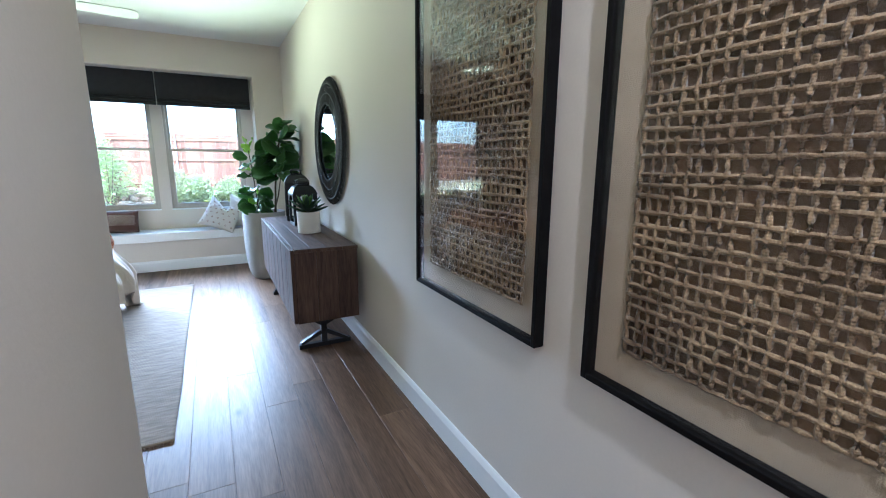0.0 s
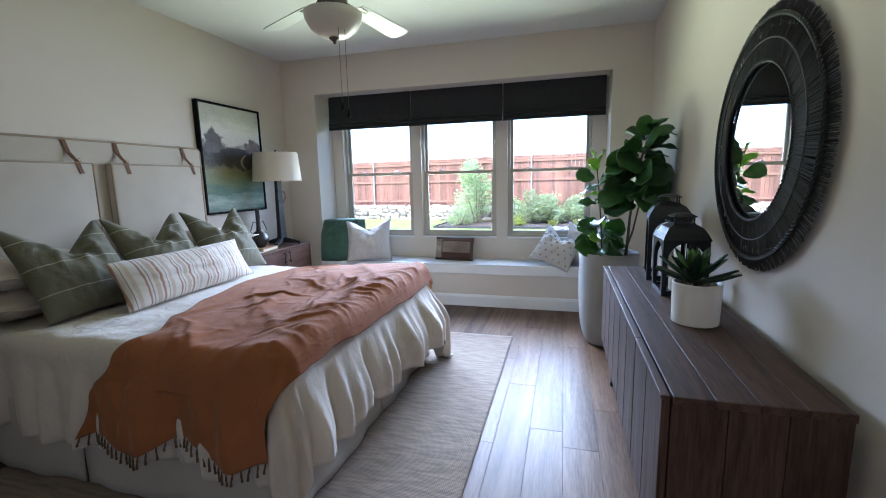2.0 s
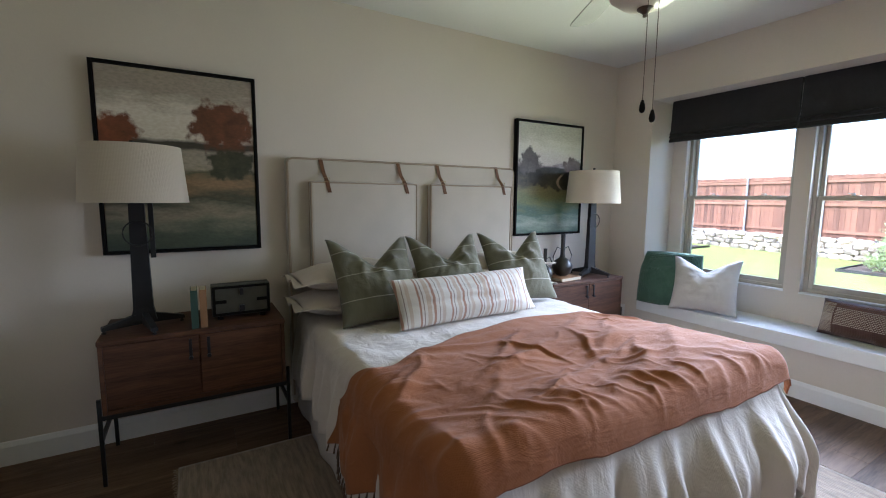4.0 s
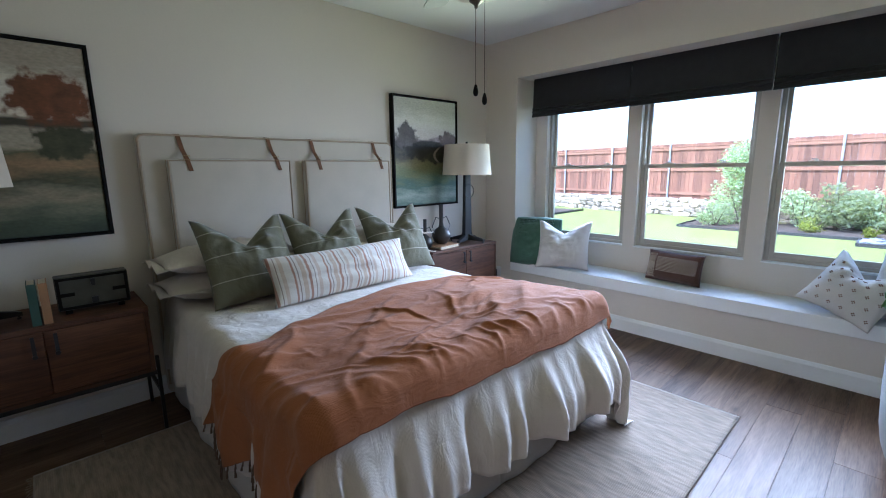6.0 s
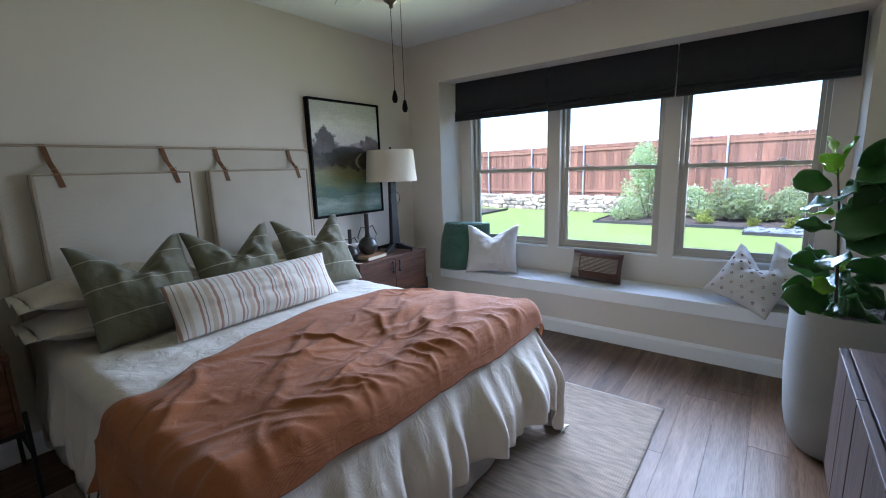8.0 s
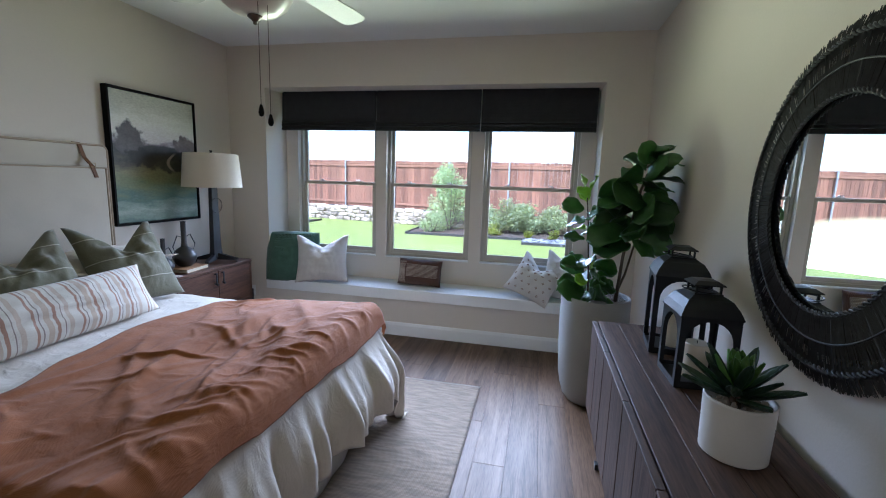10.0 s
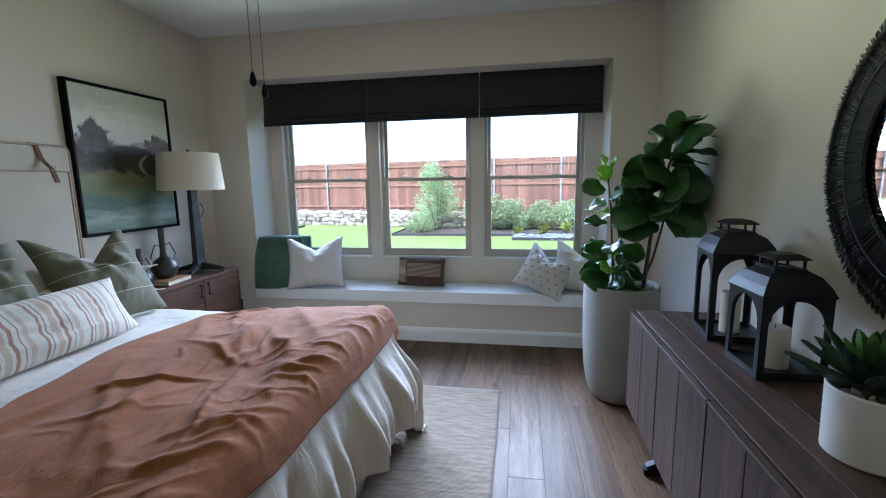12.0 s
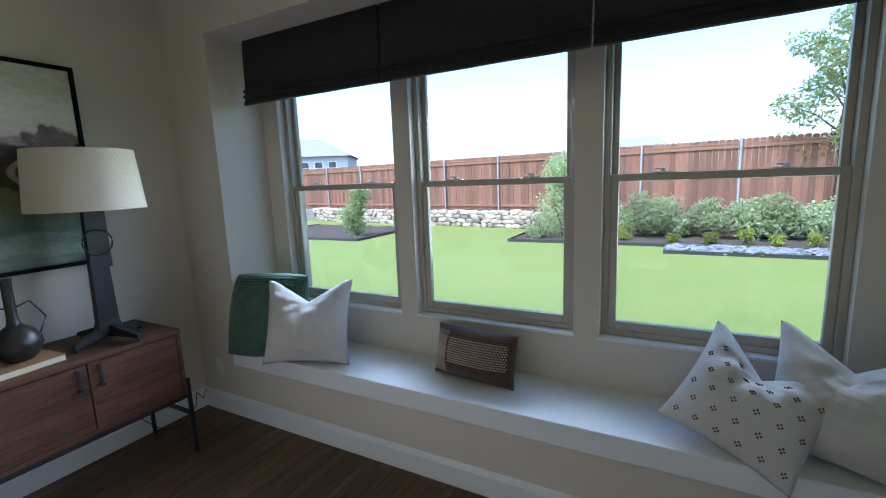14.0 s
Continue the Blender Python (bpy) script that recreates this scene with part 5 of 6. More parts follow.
stems = [([(0.130, -0.05, 0.0), (0.140, -0.06, 0.16), (0.145, -0.09, 0.34), (0.165, -0.15, 0.57), (0.195, -0.21, 0.82), (0.250, -0.25, 1.03)], 0.014),
         ([(0.140, -0.05, 0.10), (0.175, -0.07, 0.22), (0.205, -0.11, 0.42), (0.225, -0.15, 0.60)], 0.010),
         ([(-0.06, -0.03, 0.0), (-0.075, -0.04, 0.25), (-0.10, -0.05, 0.55), (-0.13, -0.05, 0.80)], 0.008)]
for pts, rad in stems:
    bm = bmesh.new()
    tube(bm, pts, lambda t, rad=rad: rad * (1 - 0.5 * t), 8)
    part("stem", bm, M_STEM, fig, "brown woody stem", smooth="all")
big = [leaf_mesh("leaf", 0.30, 0.27, 0.28, 0.14, M_FIG, seed=1), leaf_mesh("leaf", 0.265, 0.235, 0.12, 0.22, M_FIG, seed=3), leaf_mesh("leaf", 0.29, 0.245, 0.45, 0.10, M_FIG, seed=5)]
small = [leaf_mesh("leaf", 0.175, 0.135, 0.25, 0.2, M_FIG, seed=2), leaf_mesh("leaf", 0.16, 0.115, 0.1, 0.3, M_FIG, seed=4)]
young = [leaf_mesh("leaf", 0.15, 0.10, 0.05, 0.25, M_FIGY, seed=6)]


def along(pts, t):
    t = t * (len(pts) - 1)
    i = min(int(t), len(pts) - 2)
    return Vector(pts[i]).lerp(Vector(pts[i + 1]), t - i)


def put_leaf(me, p, az, el, face, up, sc):
    """A leaf on its stalk at p: az and el say where it points, face and up which way its upper side turns."""
    d = Vector((math.cos(radians(az)) * math.cos(radians(el)), math.sin(radians(az)) * math.cos(radians(el)), math.sin(radians(el))))
    n_ = Vector((math.cos(radians(face)), math.sin(radians(face)), up))
    n_ = (n_ - d * n_.dot(d)).normalized()
    m = Matrix((d, n_.cross(d), n_)).transposed().to_4x4()
    ob = new("leaf", me)
    ob.parent = fig
    ob.matrix_local = Matrix.Translation(p + d * 0.03 * sc) @ m @ Matrix.Diagonal((sc, sc, sc, 1))


r = random.Random(14)
az = 150.0
for k in range(36):
    t = 0.56 + 0.44 * k / 35
    az += 137.5
    a = az % 360
    p = along(stems[0][0], t)
    high = smooth01((t - 0.72) / 0.28)
    el = 2 + 34 * high + r.uniform(-18, 20)
    toward_wall = max(0.0, math.cos(radians(a)))
    sc = (0.84 - 0.16 * high) * r.uniform(0.86, 1.08) * (1 - 0.16 * toward_wall * (t > 0.8))
    put_leaf(young[0] if k == 33 else big[k % 3], p, a, el, a + r.uniform(-75, 75) + 180 * (r.random() < 0.25 + 0.5 * high), r.uniform(0.35, 1.0), sc)
for k in range(6):
    t = 0.72 + 0.28 * k / 5
    az += 137.5
    put_leaf(big[k % 3], along(stems[1][0], t), az % 360, r.uniform(-10, 20), az + r.uniform(-60, 60), r.uniform(0.3, 0.9), 0.85)
for lo, hi, n_, ms, sc0 in ((0.03, 0.14, 10, small, 1.2), (0.2, 0.40, 9, small, 1.05), (0.52, 0.97, 15, small, 0.98)):
    for k in range(n_):
        t = lo + (hi - lo) * k / max(1, n_ - 1)
        az += 137.5
        top = lo > 0.5 and k > n_ - 5
        put_leaf(young[0] if top or k in (0, 4) and lo > 0.1 else ms[k % 2], along(stems[2][0], t), az % 360, r.uniform(-5, 30) + (42 if top else 0), az + r.uniform(-70, 70) + 180 * top, r.uniform(0.3, 1.1), sc0 * r.uniform(0.85, 1.1))

# ---- succulent ----
pot = thing("plant_pot", pose(1.385, 3.935, 0.832), "ribbed white ceramic pot filled with pebbles", "pot")
bm = bmesh.new()
prof = [(0, 0), (0.088, 0.0), (0.094, 0.004)]
for k in range(25):
    z = 0.008 + 0.168 * k / 24
    prof.append((0.0945 + 0.004 * k / 24 - (0.0012 if k % 2 else 0), z))
prof += [(0.0985, 0.182), (0.094, 0.184), (0.091, 0.18), (0.091, 0.15), (0, 0.15)]
lathe(bm, prof, 48)
part("pot_body", bm, M_CERAM, pot, smooth="all")
M_PEB = mat("beige_pebble", (0.48, 0.40, 0.30), 0.7, (0.32, 0.26, 0.19), scale=30, per_piece=0.3)
pme = None
r = random.Random(4)
for i in range(60):
    a, q = r.uniform(0, 6.28), 0.082 * math.sqrt(r.random())
    if pme is None:
        bm = bmesh.new()
        bmesh.ops.create_icosphere(bm, subdivisions=1, radius=0.011)
        pme = bpy.data.meshes.new("pebble")
        bm.to_mesh(pme)
        bm.free()
        pme.materials.append(M_PEB)
        for f in pme.polygons:
            f.use_smooth = True
    ob = new("pebble", pme)
    ob.parent = pot
    ob.matrix_local = Matrix.Translation((q * math.cos(a), q * math.sin(a), 0.158 + r.uniform(0, 0.012))) @ Euler((r.random() * 6, r.random() * 6, 0)).to_matrix().to_4x4() @ Matrix.Diagonal((r.uniform(0.7, 1.2), r.uniform(0.7, 1.2), r.uniform(0.5, 0.8), 1))
succ = thing("succulent", pose(1.372, 3.935, 0.995), "green agave-like succulent with pointed leaves", "plant")
bm = bmesh.new()
cyl(bm, (0, 0, -0.02), (0, 0, 0.06), 0.02, 0.012, 10)
part("stem", bm, M_STEM, succ)
sl = leaf_mesh("leaf", 0.165, 0.042, -0.22, 0.5, M_SUCC, widest=0.4, wave=0.0, tip=1.0)
sy = leaf_mesh("leaf", 0.135, 0.044, -0.25, 0.5, M_SUCCY, widest=0.4, wave=0.0, tip=1.0)
for k in range(26):
    a, f = k * 137.5, k / 25
    ob = new("leaf", sl if k < 17 else sy)
    ob.parent = succ
    s_ = 1.05 - 0.25 * f
    ob.matrix_local = Matrix.Translation((0.008 * math.cos(radians(a)), 0.008 * math.sin(radians(a)), 0.015 + 0.04 * f)) @ Euler((0, radians(-(2 + 72 * f ** 1.2)), radians(a)), "XYZ").to_matrix().to_4x4() @ Matrix.Diagonal((s_, s_, s_, 1))

# ---- rug ----
rug = thing("rug", pose(-0.84, 4.15, 0), "flat woven natural jute rug with fringed ends under the bed", "rug")
RX, RXE, RYA, RYB = -2.05, 0.378, 2.52, 5.785
bm = bmesh.new()


def rug_fn(u, v):
    x, y = RX + u * (RXE - RX), RYA + v * (RYB - RYA)
    e = 0.006 * noise.noise((y * 1.7, 4, 0))
    if u > 0.99:
        x += e
    z = 0.0085 + 0.0022 * (1 + noise.noise((x * 5, y * 2.2, 3))) + 0.0035 * max(0, noise.noise((x * 1.3, y * 4.5, 8)))
    return Vector((x, y, z))


sheet(bm, rug_fn, 110, 150, 0.006)
wpart("rug_body", bm, M_JUTE, rug, smooth="all")
r = random.Random(2)
for y, s in ((RYA, -1), (RYB, 1)):
    bm = bmesh.new()
    for i in range(200):
        x = RX + (RXE - RX) * (i + r.random()) / 200
        L = r.uniform(0.012, 0.03)
        tube(bm, [(x, y - s * 0.004, 0.007), (x + r.uniform(-0.006, 0.006), y + s * L * 0.6, 0.006), (x + r.uniform(-0.01, 0.01), y + s * L, 0.003)], 0.002, 4)
    wpart("fringe", bm, M_JUTE, rug, "short frayed fringe", kind="stuff")


# ---- roman shades ----
def roman(x0, x1, dz):
    t = thing("roman_shade", pose((x0 + x1) / 2, 6.965, 2.535), "raised charcoal woven roman shade in the window recess", "blind", "row of roman shades")
    h = 0.40 + dz
    prof = [(0.0, 0.0), (-0.008, -0.10), (-0.010, -0.22), (-0.012, -h + 0.11), (-0.034, -h + 0.085), (-0.014, -h + 0.078), (-0.038, -h + 0.052), (-0.016, -h + 0.044), (-0.036, -h + 0.006), (-0.02, -h), (0.012, -h + 0.01), (0.02, -h + 0.1), (0.022, 0.0)]
    bm = bmesh.new()
    n_ = 24
    rows = []
    for k in range(n_ + 1):
        x = (x0 + 0.004 - (x0 + x1) / 2) + (x1 - x0 - 0.008) * k / n_
        rows.append([bm.verts.new((x, y + 0.003 * noise.noise((x * 6 + x0, z * 9, 2)), z + 0.004 * noise.noise((x * 4 + x0, 1, 1)) * (z < -0.2))) for y, z in prof])
    for p, q in zip(rows, rows[1:]):
        for i in range(len(prof)):
            j = (i + 1) % len(prof)
            bm.faces.new((p[i], p[j], q[j], q[i]))
    bm.faces.new(rows[0][::-1]), bm.faces.new(rows[-1])
    part("fabric", bm, M_CHAR, t, smooth=True)
    part("head_rail", boxes(((x0 - x1) / 2 + 0.006, (x1 - x0) / 2 - 0.006, 0.0, 0.04, -0.03, 0.012)), M_CHAR, t)


for a, b, dz in ((-2.08, -0.985, 0.0), (-0.98, 0.125, 0.0), (0.13, 1.235, 0.0)):
    roman(a, b, dz)

# ---- window seat cushions ----
SZ = 0.5075
gc = pillow("cushion", 0.55, 0.53, 0.22, M_GREENK, pose(-1.865, 6.72, SZ, 0, 0, 16) @ pose(0, 0, 0, -17), "dark green chunky cable-knit cushion against the recess", "cushion", seed=40, ear=-0.05)
bm = bmesh.new()
for k in range(2):
    for row in range(2):
        tube(bm, [(-0.17 + 0.34 * i / 40, -0.093 + 0.012 * (abs(i - 20) / 20) ** 2 - 0.007 * math.cos(i * 0.9 + k * math.pi), 0.33 - row * 0.05 + 0.020 * math.sin(i * 0.9 + k * math.pi)) for i in range(41)], 0.013, 7)
part("cable_braid", bm, M_GREENK, gc, "raised cable-knit braid", smooth="all")
bm = bmesh.new()
for i in range(26):
    for j in range(6):
        x, z = -0.19 + 0.38 * i / 25, 0.40 + 0.10 * j / 5
        d = 0.070 * max(0, (1 - abs(2 * x / 0.5) ** 2.6)) ** 0.5 * max(0, 1 - abs((z - 0.265) / 0.265) ** 2.6) ** 0.5 + 0.014
        bmesh.ops.create_icosphere(bm, subdivisions=1, radius=0.009, matrix=Matrix.Translation((x, -d - 0.004, z)))
part("knit_bobbles", bm, M_GREENK, gc, "rows of knitted bobbles", smooth="all", kind="stuff")
pillow("cushion", 0.56, 0.53, 0.25, M_WHITEP, pose(-1.50, 6.715, SZ, 0, 0, 22) @ pose(0, 0, 0, -20), "plain white cotton cushion with a dented top", "cushion", chop=0.12, seed=50, ear=0.09)
bc = pillow("cushion", 0.50, 0.285, 0.20, M_BROWNP, pose(-0.475, 6.935, SZ, 0, 0, -6) @ pose(0, 0, 0, -14), "small brown wool cushion with woven cream checks", "cushion", seed=60, ear=0.03, lump=0.0008)


def stitch(bm, fn, W, H, x, z, w, h, proud=0.0025):
    """A small raised stitch of width w and height h on a cushion's front face."""
    u, v = x / W + 0.5, z / H
    p = fn(u, v)
    box(bm, p.x - w, p.x + w, p.y - proud, p.y + 0.004, p.z - h, p.z + h)


M_RUST = fabric("rust_wool", (0.19, 0.085, 0.048), (0.14, 0.06, 0.035))
M_YARN = fabric("cream_yarn", (0.55, 0.47, 0.38), (0.45, 0.38, 0.30), weave=300)
brown_face = cushion_side(0.50, 0.285, 0.20, -1, lump=0.0008, seed=60, ear=0.03)
bm = bmesh.new()
for i in range(26):
    for j in range(11):
        stitch(bm, brown_face, 0.50, 0.285, -0.125 + 0.345 * (i + 0.5 * (j % 2)) / 26, 0.095 + 0.125 * j / 10, 0.0042, 0.0034)
part("woven_dots", bm, M_YARN, bc, "rows of cream woven stitches", kind="stuff")
bm = bmesh.new()
for j in range(24):
    z = 0.03 + 0.22 * j / 23
    for i in range(13):
        if (i + j) % 2 and not 8 < j < 15:
            continue
        stitch(bm, brown_face, 0.50, 0.285, -0.228 + 0.09 * i / 13, z, 0.0034, 0.0036)
part("woven_checks", bm, M_YARN, bc, "cream woven check band", kind="stuff")
bm = bmesh.new()
for i in range(34):
    for z in (0.232, 0.245, 0.258):
        stitch(bm, brown_face, 0.50, 0.285, -0.215 + 0.43 * i / 33, z, 0.0050, 0.0022)
part("woven_top_band", bm, M_RUST, bc, "rust brown woven band", kind="stuff")

pc = pillow("cushion", 0.48, 0.48, 0.23, M_WHITEP, pose(0.76, 6.855, 0.70, 0, 0, -8) @ pose(0, 0, 0, -38) @ pose(0, 0, 0, 0, 22, 0) @ pose(0, 0, -0.24), "white cushion with small brown four-dot motifs, tipped on a corner", "cushion", chop=0.13, seed=70, ear=0.08, lump=0.002)
M_DOT = fabric("brown_embroidery", (0.21, 0.10, 0.055), (0.16, 0.075, 0.04))
dotted_face = cushion_side(0.48, 0.48, 0.23, -1, 0.13, 0.002, 70, 0.08)
bm = bmesh.new()
for j in range(6):
    for i in range(6):
        x, z = -0.19 + 0.078 * i + (0.039 if j % 2 else 0), 0.05 + 0.068 * j
        if abs(x) > 0.21:
            continue
        for dx, dz in ((0, 0.0080), (0.0080, 0), (0, -0.0080), (-0.0080, 0)):
            stitch(bm, dotted_face, 0.48, 0.48, x + dx, z + dz, 0.0034, 0.0034, 0.003)
part("embroidery", bm, M_DOT, pc, "brown four-dot embroidery", kind="stuff")
pillow("cushion", 0.50, 0.50, 0.25, M_CREAM, pose(1.02, 6.80, SZ, 0, 0, -26) @ pose(0, 0, 0, -22), "plain cream cotton cushion leaning in the recess corner", "cushion", chop=0.12, seed=80, ear=0.09)

# ---- ceiling fan ----
fan = thing("ceiling_fan", pose(-0.48, 4.26, ZC), "grey five-blade ceiling fan with a frosted glass bowl light", "fan")
bm = bmesh.new()
lathe(bm, [(0, 0), (0.07, 0), (0.072, -0.02), (0.05, -0.06), (0.02, -0.075), (0, -0.075)], 28)
part("canopy", bm, M_NICKEL, fan, smooth=True)
bm = bmesh.new()
cyl(bm, (0, 0, -0.07), (0, 0, -0.27), 0.012)
part("downrod", bm, M_NICKEL, fan)
bm = bmesh.new()
lathe(bm, [(0, -0.25), (0.05, -0.255), (0.115, -0.28), (0.13, -0.32), (0.13, -0.36), (0.10, -0.395), (0.085, -0.41), (0.085, -0.47), (0.10, -0.49), (0.10, -0.51), (0, -0.51)], 36)
part("motor_housing", bm, M_NICKEL, fan, "dark nickel motor housing", smooth=True)
bm = bmesh.new()
lathe(bm, [(0.162, -0.525), (0.166, -0.53), (0.158, -0.565), (0.135, -0.61), (0.09, -0.645), (0.04, -0.658), (0, -0.66)], 40)
lathe(bm, [(0.162, -0.525), (0.10, -0.512), (0, -0.511)], 40)
part("glass_bowl", bm, M_BOWL, fan, "frosted alabaster glass bowl", smooth="all")
bm = bmesh.new()
lathe(bm, [(0, -0.652), (0.03, -0.655), (0.032, -0.663), (0.016, -0.675), (0.008, -0.682), (0.009, -0.69), (0, -0.695)], 20)
part("finial", bm, M_NICKEL, fan, smooth=True)
for k in range(5):
    a = radians(80 + 72 * k)
    rot = Matrix.Rotation(a, 4, "Z") @ Matrix.Translation((0, 0, -0.435)) @ Matrix.Rotation(radians(-11), 4, "X")
    bm = bmesh.new()
    prof = [(0.22, 0.052), (0.28, 0.058), (0.50, 0.066), (0.70, 0.072), (0.745, 0.066), (0.765, 0.045), (0.77, 0.0)]
    outl = [(x, w) for x, w in prof] + [(x, -w) for x, w in prof[-2::-1]]
    top, bot = [bm.verts.new((x, w, 0.003)) for x, w in outl], [bm.verts.new((x, w, -0.003)) for x, w in outl]
    bm.faces.new(top), bm.faces.new(bot[::-1])
    for i in range(len(outl)):
        j = (i + 1) % len(outl)
        bm.faces.new((top[i], bot[i], bot[j], top[j]))
    bmesh.ops.transform(bm, matrix=rot, verts=bm.verts)
    bl = part("blade", bm, M_FANB, fan, "grey-washed blade")
    bm = boxes((0.10, 0.30, -0.02, 0.02, -0.012, -0.0035), bevel=0.003)
    box(bm, 0.20, 0.30, -0.04, 0.04, -0.009, -0.0032, 0.002)
    bmesh.ops.transform(bm, matrix=rot, verts=bm.verts)
    part("blade_iron", bm, M_NICKEL, bl, "dark nickel bracket")
for dx, dy, zl in ((0.07, -0.08, 1.905), (0.09, -0.045, 1.87)):
    bm = bmesh.new()
    cyl(bm, (dx, dy, -0.50), (dx, dy, zl - ZC + 0.02), 0.0013, segs=5)
    for k in range(40):
        z = -0.52 + (zl - ZC + 0.54) * k / 40
        bmesh.ops.create_icosphere(bm, subdivisions=1, radius=0.0023, matrix=Matrix.Translation((dx, dy, z)))
    ch = part("pull_chain", bm, M_NICKEL, fan, "beaded metal pull chain")
    bm = bmesh.new()
    lathe(bm, [(0, 0.03), (0.005, 0.026), (0.010, 0.008), (0.012, -0.006), (0.008, -0.018), (0, -0.022)], 14, (dx, dy))
    bmesh.ops.translate(bm, verts=bm.verts, vec=(0, 0, zl - ZC))
    part("chain_weight", bm, M_BLACKW, ch, "dark wooden pull", smooth=True)

# ---- outlets and cord ----
def outlet(m):
    t = thing("wall_outlet", m, "white plastic duplex wall outlet", "outlet")
    part("plate", boxes((-0.036, 0.036, -0.006, -0.0005, -0.058, 0.058), bevel=0.003), M_PLATE, t)
    for z in (-0.024, 0.024):
        part("socket", boxes((-0.017, 0.017, -0.0085, -0.0055, z - 0.014, z + 0.014), bevel=0.003), M_PLATE, t)


outlet(pose(-2.37, YW, 0.345))
bm = bmesh.new()
tube(bm, [(-2.36, 6.06, 0.8035), (-2.44, 6.16, 0.8035), (-2.545, 6.20, 0.803), (-2.567, 6.21, 0.78), (-2.568, 6.24, 0.4), (-2.55, 6.28, 0.12), (-2.48, 6.36, 0.02), (-2.42, 6.46, 0.03), (-2.41, 6.55, 0.12), (-2.47, 6.60, 0.18), (-2.50, 6.66, 0.10), (-2.52, 6.70, 0.15)], 0.003, 6)
tagged(part("lamp_cord", bm, M_CORD, None, smooth="all"), "black lamp cord looping behind the nightstand", "cord")

# ---- hall ceiling light ----
dl = thing("downlight", pose(1.04, -0.25, ZC), "lit round recessed ceiling light in the hall", "ceiling light")
bm = bmesh.new()
lathe(bm, [(0.062, -0.001), (0.085, -0.001), (0.087, -0.006), (0.080, -0.010), (0.062, -0.006), (0.062, -0.001)], 36)
part("trim_ring", bm, M_TRIM, dl, smooth=True)
M_LED = bpy.data.materials.new("lit_lens")
M_LED.use_nodes = True
M_LED.node_tree.nodes["Principled BSDF"].inputs["Emission Color"].default_value = (1.0, 0.83, 0.62, 1)
M_LED.node_tree.nodes["Principled BSDF"].inputs["Emission Strength"].default_value = 6.0
bm = bmesh.new()
cyl(bm, (0, 0, -0.006), (0, 0, -0.002), 0.0615, segs=32)
part("lens", bm, M_LED, dl, "glowing diffuser lens")

# ---- back garden ----
GZ = -0.15
M_LAWN = mat("lawn_grass", (0.185, 0.232, 0.040), 0.95, (0.215, 0.252, 0.055), scale=0.7, fine=25, bump=0.8, bump_dist=0.02, amount=0.9, fine_amount=0.5)
M_PICKET = wood("stained_fence_picket", (0.225, 0.105, 0.060), (0.125, 0.056, 0.034), 0.8, "z", 0.38, 0.3)
M_RAIL = wood("stained_fence_rail", (0.27, 0.135, 0.08), (0.18, 0.085, 0.05), 0.8, "x", 0.1)
M_POST = mat("galvanised_post", (0.42, 0.43, 0.44), 0.5, metal=0.4, bump=0.05)
M_STONE = mat("pale_rubble_stone", (0.50, 0.42, 0.33), 0.9, (0.28, 0.22, 0.165), scale=7, fine=50, bump=0.9, per_piece=0.45, amount=0.8, bump_dist=0.01)
M_MORTAR = mat("grey_mortar", (0.22, 0.20, 0.18), 0.95, bump=0.5)
M_MULCH = mat("dark_mulch", (0.075, 0.055, 0.042), 0.95, (0.04, 0.03, 0.024), scale=12, fine=60, bump=1.0, bump_dist=0.02)
M_SLATE = mat("grey_slate_chips", (0.24, 0.25, 0.27), 0.8, (0.13, 0.135, 0.15), scale=14, fine=40, bump=1.0, bump_dist=0.02)
M_EDGE = mat("black_garden_edging", (0.03, 0.03, 0.03), 0.6)
M_LEAFH = leaf_material("hedge_leaf", (0.34, 0.40, 0.28), (0.16, 0.21, 0.11), 0.5, 0.4)
M_LEAFW = leaf_material("pale_bush_leaf", (0.27, 0.33, 0.20), (0.17, 0.23, 0.12), 0.6, 0.45)
M_LEAFY = leaf_material("lime_shrub_leaf", (0.24, 0.28, 0.05), (0.17, 0.21, 0.04), 0.6, 0.4)
M_LEAFT = leaf_material("tree_leaf", (0.24, 0.29, 0.16), (0.15, 0.20, 0.09), 0.6, 0.45)
M_BARK = mat("grey_brown_bark", (0.12, 0.09, 0.065), 0.9, bump=0.8)
structure("ground", boxes((-700, 700, 7.305, 900, GZ - 0.3, GZ)), M_LAWN, "bright green mown lawn", "lawn")

FA = math.atan(-0.16)
FENCE = pose(0, 19.0, 0, 0, 0, math.degrees(FA))
# raised bank behind the rubble wall
bm = boxes((-60, 60, -0.10, 60, GZ, 0.41))
bmesh.ops.transform(bm, matrix=FENCE, verts=bm.verts)
structure("bank", bm, M_MULCH, "raised earth bank behind the stone wall", "ground")

fence = thing("fence", FENCE, "reddish brown wooden picket fence with steel posts", "fence")
pm = {}
rng = random.Random(17)
for k in range(3):
    bm = bmesh.new()
    w, h = 0.139, 1.94
    pts = [(0, 0), (w, 0), (w, h - 0.03), (w - 0.03, h), (0.03, h), (0, h - 0.03)]
    a = [bm.verts.new((x, 0.0, z)) for x, z in pts]
    b = [bm.verts.new((x, 0.018, z)) for x, z in pts]
    bm.faces.new(a), bm.faces.new(b[::-1])
    for i in range(6):
        bm.faces.new((a[i], b[i], b[(i + 1) % 6], a[(i + 1) % 6]))
    bmesh.ops.recalc_face_normals(bm, faces=bm.faces)
    me = bpy.data.meshes.new("picket")
    bm.to_mesh(me)
    bm.free()
    me.materials.append(M_PICKET)
    pm[k] = me
x = -22.0
